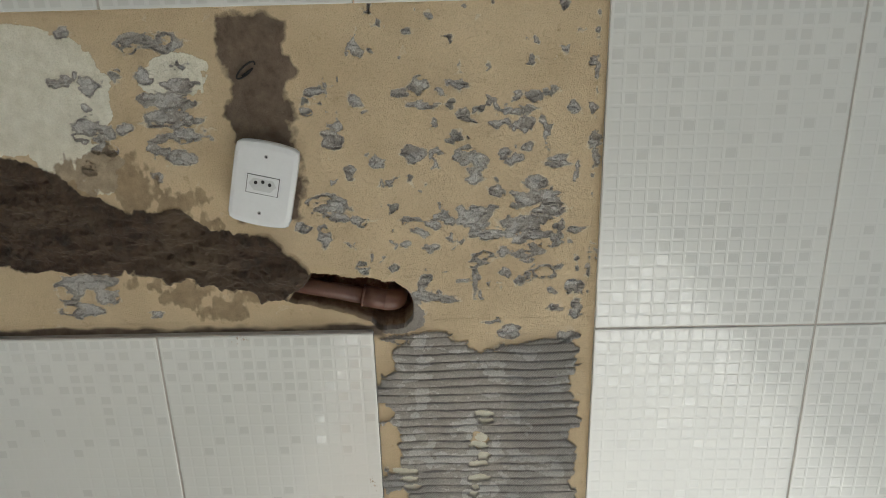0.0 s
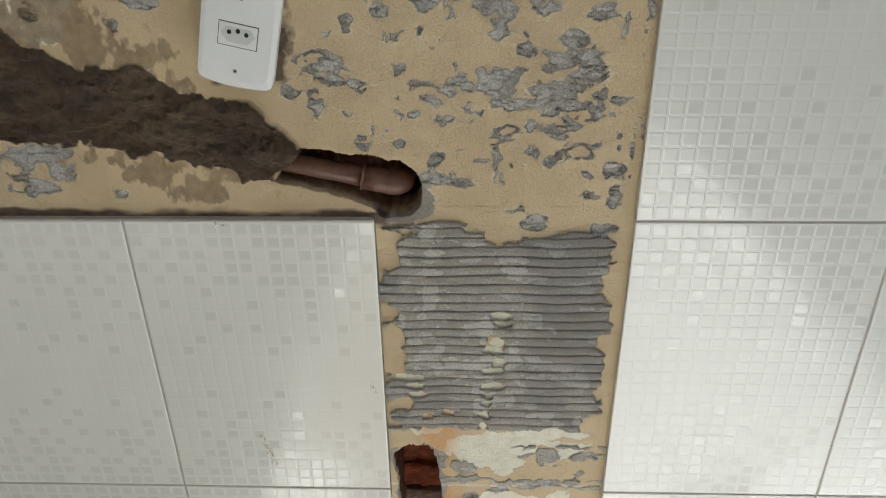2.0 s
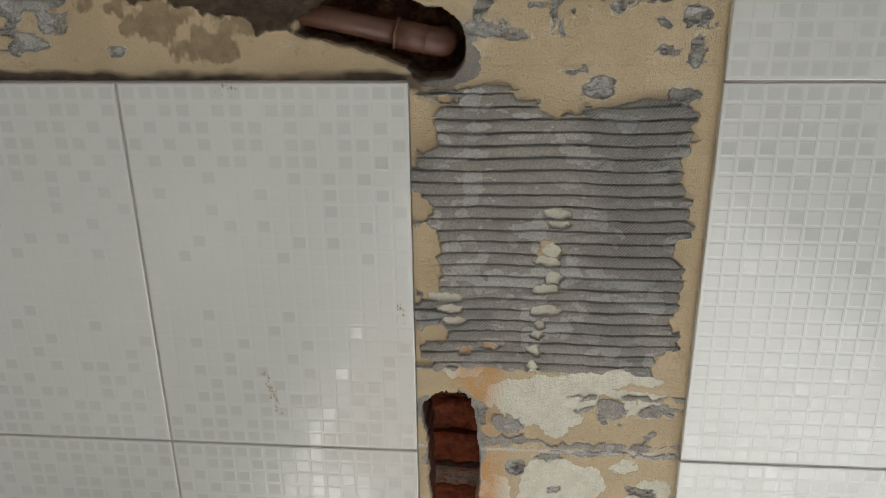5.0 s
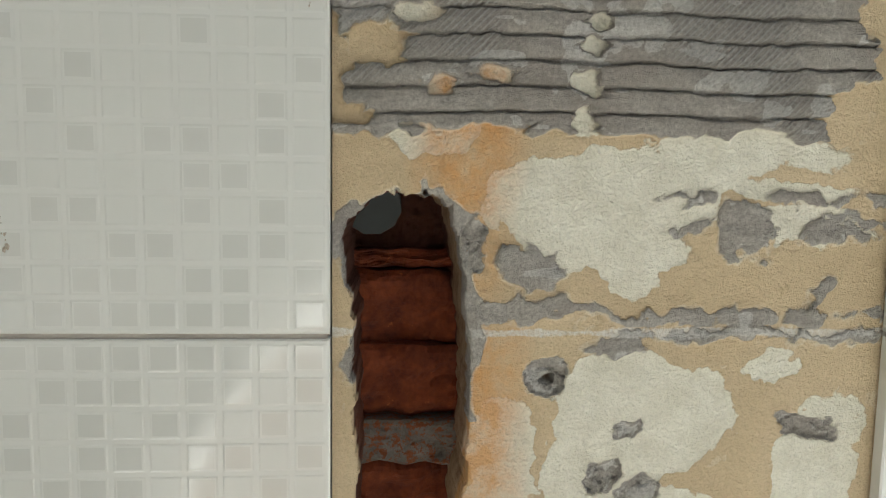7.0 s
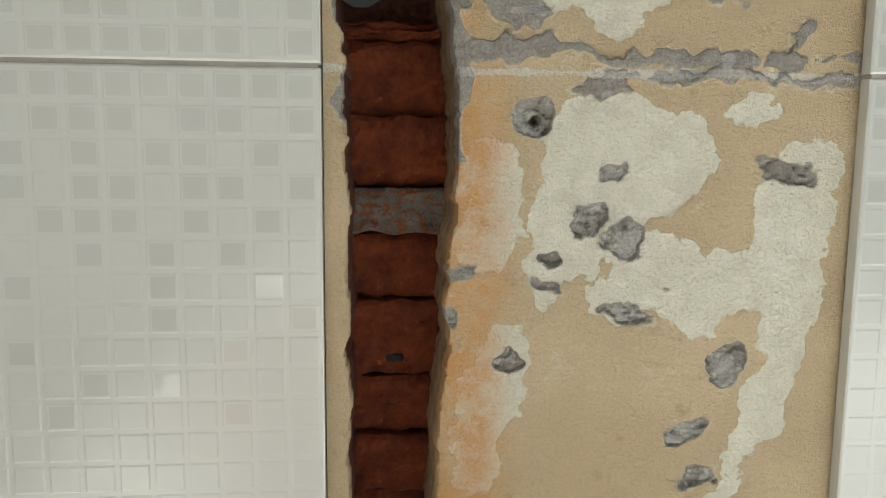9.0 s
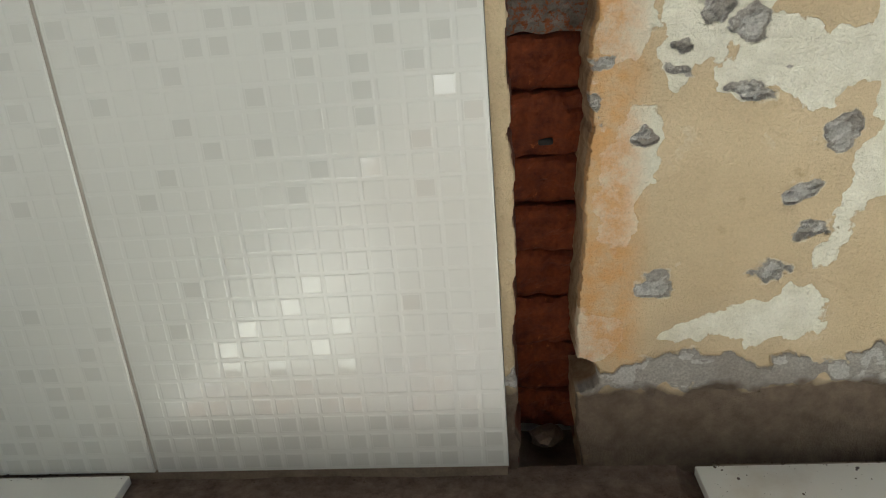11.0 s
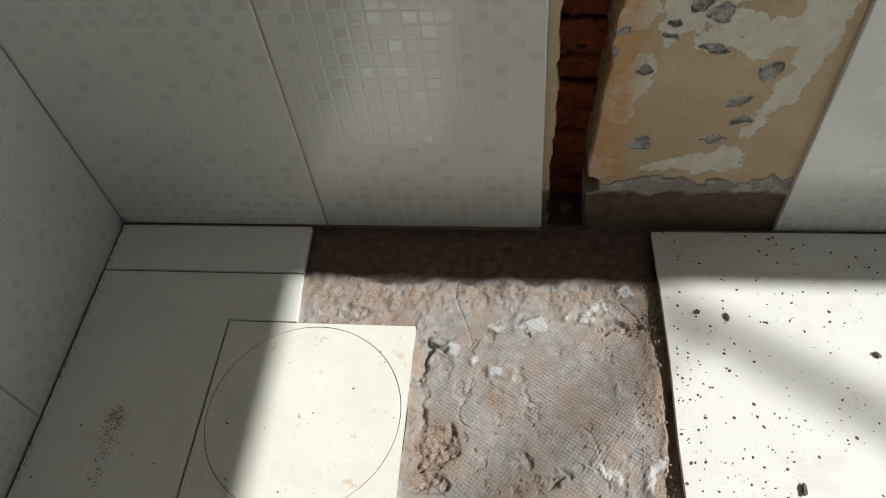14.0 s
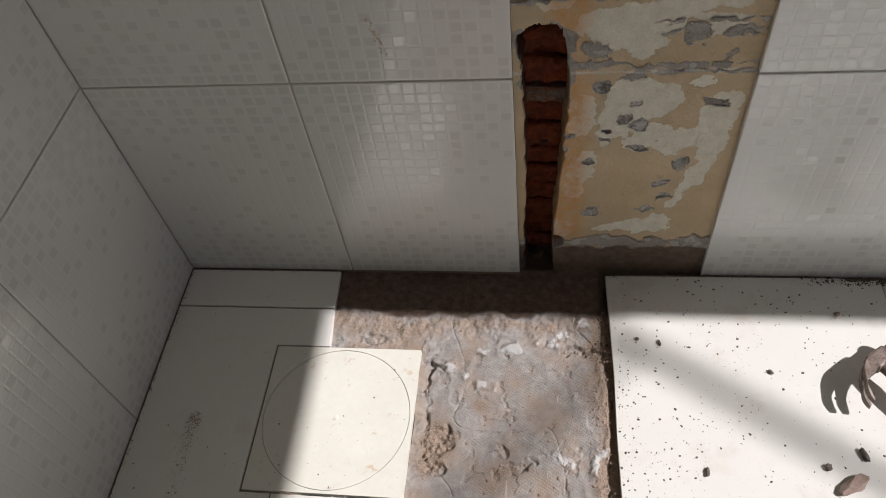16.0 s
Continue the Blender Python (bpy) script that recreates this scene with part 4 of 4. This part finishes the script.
# ---- hammer on the floor ----
hammer = tagged(new("claw_hammer"), "rusty claw hammer with dark wooden handle on floor tiles", "hammer")
bm = bmesh.new()
rod(bm, (0, 0.020, 0), (0, 0.052, 0), 0.0115, 0.0125, 20)
rod(bm, (0, 0.052, 0), (0, 0.060, 0), 0.0155, 0.0150, 20)
box(bm, (-0.014, -0.016, -0.012), (0.014, 0.024, 0.012), 0.004)
part("poll", bm, M_IRON, hammer, "worn steel striking head")
for sgn in (-1, 1):                       # two curved tapering tines
    bm = bmesh.new()
    rows = []
    for i in range(11):
        t = i / 10
        a = radians(78) * t
        cx, cy = -0.062 * (1 - math.cos(a)) * 0.95, -0.012 - 0.062 * math.sin(a)
        nx, ny = math.cos(a * 0.9), math.sin(a * 0.9)
        th, in_, out = 0.0125 * (1 - 0.80 * t), 0.0006 + 0.0050 * t, 0.0125 + 0.0060 * t * (1 - t) * 4 + 0.002 * t
        quad = []
        for du, dz in ((th / 1, in_), (th / 1, out), (-th / 1, out), (-th / 1, in_)):
            quad.append(bm.verts.new((cx + nx * du * 0.9, cy + ny * du * 0.9, sgn * dz)))
        rows.append(quad)
    for a, b in zip(rows, rows[1:]):
        for k in range(4):
            bm.faces.new((a[k], a[(k + 1) % 4], b[(k + 1) % 4], b[k]))
    bm.faces.new(rows[0])
    bm.faces.new(rows[-1][::-1])
    bmesh.ops.recalc_face_normals(bm, faces=bm.faces)
    part("claw", bm, M_IRON, hammer, smooth=False)
bm = bmesh.new()
rod(bm, (-0.020, 0, 0), (-0.052, 0, 0), 0.0120, 0.0145, 20)
rod(bm, (0.010, 0, 0), (-0.022, 0, 0), 0.0115, 0.0120, 20)
part("socket_neck", bm, M_IRON, hammer)
bm = bmesh.new()
for x0, x1, r0, r1 in ((-0.050, -0.12, 0.0135, 0.0125), (-0.12, -0.22, 0.0125, 0.0150), (-0.22, -0.31, 0.0150, 0.0155), (-0.31, -0.32, 0.0155, 0.0120)):
    rod(bm, (x0, 0, 0), (x1, 0, 0), r0, r1, 20)
part("handle", bm, M_HANDLE, hammer, "dark stained wooden handle")
hammer.matrix_world = pose(0.590, -0.195, 0.036, 0, 0, 128) @ pose(0, 0, 0, 180, 3.2, 0) @ Matrix.Diagonal((0.98, 0.98, 0.98, 1))


# ---- debris ----
def lump(rng, size, flat=0.6):
    bm = bmesh.new()
    bmesh.ops.create_icosphere(bm, subdivisions=2, radius=1.0)
    sh = Vector((rng.random() * 50, rng.random() * 50, rng.random() * 50))
    sx, sy = rng.uniform(0.6, 1.3), rng.uniform(0.5, 1.0)
    for v in bm.verts:
        k = 1 + 0.45 * noise.noise(v.co * 1.3 + sh) + 0.18 * noise.noise(v.co * 3.7 + sh)
        v.co = Vector((v.co.x * k * sx, v.co.y * k * sy, v.co.z * k * flat)) * size
    low = min(v.co.z for v in bm.verts)
    for v in bm.verts:
        v.co.z -= low + size * 0.08
    return bm


rng = random.Random(11)
for nm, x, y, z, s, mat, lab in (("tile_shard", 0.520, -0.395, 0.0, 0.016, M_SHARD, "brown ribbed shard of broken tile on the floor"), ("rubble_piece", 0.545, -0.345, 0.0, 0.009, M_CRUMB, "dark lump of mortar rubble on the floor tile"),
                                 ("rubble_piece", 0.488, -0.368, 0.0, 0.007, M_CRUMB, "small dark mortar crumb on the floor tile"), ("rubble_piece", 0.560, -0.085, 0.0, 0.007, M_SHARD, "small reddish brick crumb on the floor tile"),
                                 ("rubble_piece", 0.430, -0.204, 0.0, 0.005, M_CRUMB, "small dark mortar crumb on the floor tile"), ("rubble_piece", 0.250, -0.152, 0.0, 0.0045, M_CRUMB, "small dark mortar crumb on the floor tile"),
                                 ("rubble_piece", 0.305, -0.385, 0.0, 0.006, M_CRUMB, "small dark mortar crumb on the floor tile"), ("pebble", 0.029, -0.300, -0.012, 0.0042, M_DUST, "small pale pebble on the bare screed"),
                                 ("rubble_piece", 0.212, -0.145, 0.0, 0.004, M_CRUMB, "small dark mortar crumb on the floor tile")):
    ob = part(nm, lump(rng, s), mat)
    ob.matrix_world = pose(x, y, z + 0.0005, 0, 0, rng.uniform(0, 360))
    ob.scale = (1.9, 0.9, 0.8) if nm == "tile_shard" else (1.2, 0.9, 0.8)
    tagged(ob, lab, "rubble", group="rubble on the floor")


base = part("rubble_piece", lump(rng, 0.016, 0.7), M_DIRT)
base.matrix_world = pose(0.036, 0.052, -0.017, 0, 0, 40)
tagged(base, "dark mortar lump at the foot of the opened wall", "rubble")


def crumbs(name, count, where, sizes, label, mat=M_CRUMB):
    verts, faces = [], []
    base = [(1, 0, 0), (0.3, 0.9, 0), (-0.8, 0.5, 0), (-0.7, -0.6, 0), (0.4, -0.8, 0), (0.1, 0.1, 0.9)]
    for _ in range(count):
        x, y, z = where()
        s = sizes[0] + (sizes[1] - sizes[0]) * rng.random() ** 6
        a = rng.uniform(0, 6.28)
        o = len(verts)
        st = rng.uniform(0.5, 1.0)
        for bx, by, bz in base:
            px, py = bx * s * rng.uniform(0.7, 1.2), by * s * st
            verts.append((x + px * math.cos(a) - py * math.sin(a), y + px * math.sin(a) + py * math.cos(a), z + bz * s * 0.7))
        faces += [(o + i, o + (i + 1) % 5, o + 5) for i in range(5)]
    me = bpy.data.meshes.new(name)
    me.from_pydata(verts, [], faces)
    return tagged(place(name, me, mat), label, "crumbs", kind="stuff")


def on_right():
    while True:
        x, y = 0.172 + 0.9 * rng.random() ** 1.5, -0.012 - 0.9 * rng.random()
        if rng.random() < 0.35 + 0.65 * (noise.noise(Vector((x * 7, y * 7, 0))) > 0.0):
            return x, y, 0.0


def on_left():
    return rng.uniform(-0.67, -0.37), -0.012 - 0.8 * rng.random(), 0.0015


def on_screed():
    x, y = rng.uniform(-0.34, 0.155), -0.10 - 0.75 * rng.random()
    if rng.random() < 0.4:
        x = rng.uniform(0.125, 0.165)
    if CX0 - 0.01 < x < CX1 + 0.01 and y < CY1 + 0.01:
        x = rng.uniform(-0.15, 0.15)
    return x, y, -0.0095


def on_cover():
    return rng.uniform(CX0 + 0.01, CX1 - 0.01), rng.uniform(CY0 + 0.01, CY1 - 0.01), 0.0014


crumbs("mortar_crumbs", 5200, on_right, (0.0004, 0.0031), "dark mortar crumbs scattered over pale floor tiles")
crumbs("mortar_crumbs", 110, on_left, (0.0008, 0.0024), "sparse dark crumbs on dusty floor tiles")
crumbs("mortar_grit", 1800, on_screed, (0.0007, 0.0044), "brown grit and crumbs on bare screed", M_SHARD)
crumbs("mortar_crumbs", 60, on_cover, (0.0007, 0.0022), "tiny dark crumbs on the cream drain cover")



def along_corner():
    if rng.random() < 0.5:
        return X_LEFT + 0.001 + 0.007 * rng.random() ** 2, -0.9 * rng.random(), 0.0
    x = rng.uniform(X_LEFT, 1.1)
    return x, -0.001 - 0.008 * rng.random() ** 2, 0.0 if x < -0.36 or x > 0.165 else -0.011


crumbs("floor_stain", 900, lambda: (-0.570 + rng.gauss(0, 0.007), -0.330 - 0.15 * rng.random() ** 3 + rng.gauss(0, 0.006), 0.0), (0.0005, 0.0020), "dried brown stain on a pale floor tile", M_SHARD)
crumbs("dirt_heap", 700, lambda: (0.146 + rng.gauss(0, 0.010), -0.03 - 0.16 * rng.random(), -0.0105), (0.0006, 0.0034), "dark brown crumbs heaped along the cut floor tile", M_DIRT)
crumbs("dirt_heap", 900, lambda: (0.64 + rng.gauss(0, 0.05), -0.003 - 0.018 * rng.random() ** 2, 0.0), (0.0006, 0.0032), "brown dirt spilled on the floor tile at the wall foot", M_DIRT)
crumbs("dirt_line", 2600, along_corner, (0.0004, 0.0019), "brown dirt gathered along the foot of the walls", M_DIRT)


def smear_flakes(name, count, a, b, spread, label, mat):
    """Thin dried flakes stuck to the wall tiles along a short line."""
    verts, faces = [], []
    for _ in range(count):
        t = rng.random()
        x, z = a[0] + (b[0] - a[0]) * t + rng.gauss(0, spread), a[1] + (b[1] - a[1]) * t + rng.gauss(0, spread)
        o, r = len(verts), 0.0004 + 0.0017 * rng.random() ** 3
        verts.extend([(x + r * rng.uniform(0.6, 1.2) * math.cos(k), -0.0001, z + 1.5 * r * rng.uniform(0.6, 1.2) * math.sin(k)) for k in (0, 1.26, 2.51, 3.77, 5.03)] + [(x, -0.0007, z)])
        faces += [(o + (k + 1) % 5, o + k, o + 5) for k in range(5)]
    me = bpy.data.meshes.new(name)
    me.from_pydata(verts, [], faces)
    return tagged(place(name, me, mat), label, "smear", kind="stuff")


smear_flakes("mortar_smear", 95, (-0.198, 0.590), (-0.180, 0.528), 0.0024, "dried brown mortar smear on a white wall tile", M_DUST)
smear_flakes("mortar_smear", 14, (-0.020, 0.690), (-0.012, 0.660), 0.003, "small brown specks on a white wall tile", M_DUST)
smear_flakes("mortar_smear", 16, (-0.215, 0.950), (-0.190, 0.946), 0.004, "brown mortar splashes at the cut tile edge", M_DUST)

# ---- pieces of the floor ----
FLOOR_PIECES = [
    [(X_LEFT + 0.002, -0.092), (-0.3565, -0.092), (-0.3605, -0.005), (X_LEFT + 0.002, -0.005)],
    [(X_LEFT + 0.002, -0.575), (-0.400, -0.575), (-0.400, CY0 - 0.004), (CX0 - 0.004, CY0 - 0.004), (CX0 - 0.004, CY1 + 0.0035), (-0.3500, CY1 + 0.0035), (-0.3565, -0.0955), (X_LEFT + 0.002, -0.0955)],
    [(-0.397, -0.575), (-0.150, -0.575), (-0.165, CY0 - 0.004), (-0.397, CY0 - 0.004)],
    [(0.172, -0.490), (0.6528, -0.490), (0.6528, -0.006), (0.600, -0.012), (0.590, -0.004), (0.1615, -0.006), (0.1650, -0.100), (0.1685, -0.220), (0.1680, -0.330)],
    [(0.6545, -0.490), (1.140, -0.490), (1.140, -0.006), (0.672, -0.006), (0.6545, -0.018)],
]
for outline in FLOOR_PIECES:
    part("tile", prism(bmesh.new(), outline, -0.009, 0.0, 0.0008), M_FLOORTILE, floor)
bm = bmesh.new()
prism(bm, [(0, -0.4835), (0.4835, -0.4835), (0.4835, 0), (0, 0)], -0.009, 0.0, 0.0008)
far_tile = bpy.data.meshes.new("tile")
bm.to_mesh(far_tile)
bm.free()
far_tile.materials.append(M_FLOORTILE)
spots = [(1.143 + 0.487 * i, -0.006) for i in range(5)]
spots += [(0.168 + 0.487 * i, -0.494 - 0.487 * j) for i in range(7) for j in range(6)]
# two unseen tiles left out so the dark bed dims wall-tile reflections
spots += [(-0.806, -0.579 - 0.487 * j) for j in range(6)] + [(-0.319, -0.900 - 0.487 * j) for j in range(2, 5)]
for x, y in spots:
    ob = new("tile", far_tile)
    ob.location, ob.parent = (x, y, 0.0), floor


# ---- wall tiles with raised mosaic squares ----
# the print of every tile, top row first: x is a mirror-gloss square; dense at both ends, thin in the middle
PRINT = """
xxxxxxxxxxxxxxxx x.xx.xx.xxx.xx.x .x.xx.xx.x.xx.x. x.x.x.xx.xx.xx.x .x.x.xx.xxx.x.x. ....x....x.x.x..
.x.....x...x..x. ....x......x...x .....x.x.....x.. ...x.....x.x.... ..x.....x....x.. ................
................ ................ ...x....x....... .......x....x... ..x..x...x.....x ....x...x.....x.
..x.x.x..x.xx.x. ...x.x.x....xx.. ..xx.xx.xx..x.x. .x.xx.xx..xx.xx. x.xx.xxx.xx.xx.x xxxxxxx.xxxxxx.x
""".split()


def mosaic_tile(w, h, seed):
    """A glazed tile cast as a grid of small cushioned squares, the printed ones with a mirror gloss."""
    r = random.Random(seed)
    nx, nz = 16, 24
    bev, gr, lift, inset = 0.0012, 0.0013, 0.00016, 0.0008
    verts, faces, mats = [], [], []
    b = 0.0012

    def quad(pts, m):
        o = len(verts)
        verts.extend(pts)
        faces.append((o, o + 1, o + 2, o + 3))
        mats.append(m)
    # rim and body
    y0, yb = lift, 0.0095
    quad([(0, yb, 0), (0, yb, h), (w, yb, h), (w, yb, 0)], 0)
    for p, q, p2, q2 in (((0, 0), (w, 0), (b, b), (w - b, b)), ((w, 0), (w, h), (w - b, b), (w - b, h - b)), ((w, h), (0, h), (w - b, h - b), (b, h - b)), ((0, h), (0, 0), (b, h - b), (b, b))):
        quad([(p[0], yb, p[1]), (q[0], yb, q[1]), (q[0], y0 + b * 0.7, q[1]), (p[0], y0 + b * 0.7, p[1])], 0)
        quad([(p[0], y0 + b * 0.7, p[1]), (q[0], y0 + b * 0.7, q[1]), (q2[0], y0, q2[1]), (p2[0], y0, p2[1])], 0)
    cw, ch = (w - 2 * b) / nx, (h - 2 * b) / nz
    for i in range(nx):
        for j in range(nz):
            x0, x1, z0, z1 = b + i * cw, b + (i + 1) * cw, b + j * ch, b + (j + 1) * ch
            printed = PRINT[nz - 1 - j][i] == "x"
            dx, dz = r.uniform(-0.000022, 0.000022), r.uniform(-0.000022, 0.000022)

            def ring(k, lifted):
                ys = (dx, -dx, dz, -dz) if lifted else (y0, y0, y0, y0)
                return [(px, y, pz) for (px, pz), y in zip(((x0 + k, z0 + k), (x1 - k, z0 + k), (x1 - k, z1 - k), (x0 + k, z1 - k)), ys)]
            loops = [ring(0, False), ring(gr, False), ring(gr + bev, True)] + ([ring(gr + bev + inset, True)] if printed else [])
            for n, (low, high) in enumerate(zip(loops, loops[1:])):
                for s in range(4):
                    t = (s + 1) % 4
                    quad([low[s], low[t], high[t], high[s]], 1 if n else 0)
            quad(loops[-1], 2 if printed else 1)
    me = bpy.data.meshes.new("tile")
    me.from_pydata(verts, [], faces)
    me.materials.append(M_TILE)
    me.materials.append(M_SATIN)
    me.materials.append(M_CELL)
    me.polygons.foreach_set("material_index", mats)
    return me


def plain_tile(w, h):
    bm = bmesh.new()
    box(bm, (0, 0, 0), (w, 0.0095, h), 0.001, 1)
    me = bpy.data.meshes.new("tile")
    bm.to_mesh(me)
    bm.free()
    me.materials.append(M_TILE)
    return me


MOSAICS = [mosaic_tile(TW - GAP, TH - GAP, 3 + k) for k in range(4)]
CORNER = [mosaic_tile(-X_LEFT - TW - GAP / 2 - 0.001, TH - GAP, 20 + k) for k in range(2)]
PLAIN = plain_tile(TW - GAP, TH - GAP)
WEST = [mosaic_tile(0.3372, TH - GAP, 40 + k) for k in range(2)]
PLAIN_CORNER = plain_tile(-X_LEFT - TW - GAP / 2 - 0.001, TH - GAP)
for col in range(-2, 11):
    for row in range(5):
        if (col == 0 and row < 3) or (col < 0 and row == 2):
            continue
        near = col < 3 and row < 4
        me = (CORNER[row % 2] if near else PLAIN_CORNER) if col == -2 else (MOSAICS[(col * 3 + row) % 4] if near else PLAIN)
        ob = new("tile", me)
        x = X_LEFT + 0.0005 if col == -2 else col * TW + GAP / 2 + (0.001 if col > 0 else 0.0)
        ob.location, ob.parent = (x, 0.0, row * TH + GAP / 2 - 0.003), wall_north
for col in range(11):
    for row in range(5):
        me = (WEST[row % 2] if col == 0 else MOSAICS[(col * 2 + row) % 4]) if col < 4 and row < 4 else PLAIN
        ob = new("tile", me)
        y = -0.339 + 0.001 - col * TW
        ob.matrix_world = pose(X_LEFT, y, row * TH + GAP / 2, 0, 0, 90)
        ob.parent = wall_west

# ---- clay blocks laid open in the chase ----
def clay_block(seed, h, w=0.083):
    r = random.Random(seed)
    bm = bmesh.new()
    nx, nz = 28, 14
    sh = r.random() * 40
    grid = {}
    for i in range(nx + 1):
        for j in range(nz + 1):
            a, b = i / nx, j / nz
            edge = (abs(2 * b - 1)) ** 9
            ledge = math.floor(5 * noise.noise(Vector((a * 4 + sh, b * 3, seed * 1.7)))) / 5
            y = 0.0035 * edge + 0.0042 * ledge + 0.003 * (1 - b) + 0.0050 * noise.noise(Vector((a * 3 + sh, b * 2, seed))) + 0.0028 * noise.noise(Vector((a * 8 + sh, b * 4, seed))) + 0.0012 * noise.noise(Vector((a * 19, b * 11 + sh, seed)))
            grid[i, j] = bm.verts.new((a * w, y, b * h + 0.0030 * noise.noise(Vector((a * 5, b * 2, sh)))))
    for i in range(nx):
        for j in range(nz):
            bm.faces.new((grid[i, j], grid[i + 1, j], grid[i + 1, j + 1], grid[i, j + 1]))
    rim = [e for e in bm.edges if e.is_boundary]
    r2 = bmesh.ops.extrude_edge_only(bm, edges=rim)
    for v in r2["geom"]:
        if isinstance(v, bmesh.types.BMVert):
            v.co.y = 0.028
    bmesh.ops.recalc_face_normals(bm, faces=bm.faces)
    return bm


z = -0.012
k = 0
for top in (0.030, 0.082, 0.132, 0.178, 0.222, 0.2665, 0.3225, 0.3695, 0.4025, 0.4520, 0.5040, 0.5180):
    is_joint = abs(top - 0.4025) < 1e-6
    bm = clay_block(k, top - z - 0.0015)
    ob = part("mortar_joint" if is_joint else "brick", bm, M_JOINT if is_joint else M_BRICK, wall_north)
    ob.location = (0.002, (0.068 if is_joint else 0.072) + (0.004 if k % 2 else 0.0) + (0.012 if top > 0.5 else 0.0), z)
    z = top
    k += 1
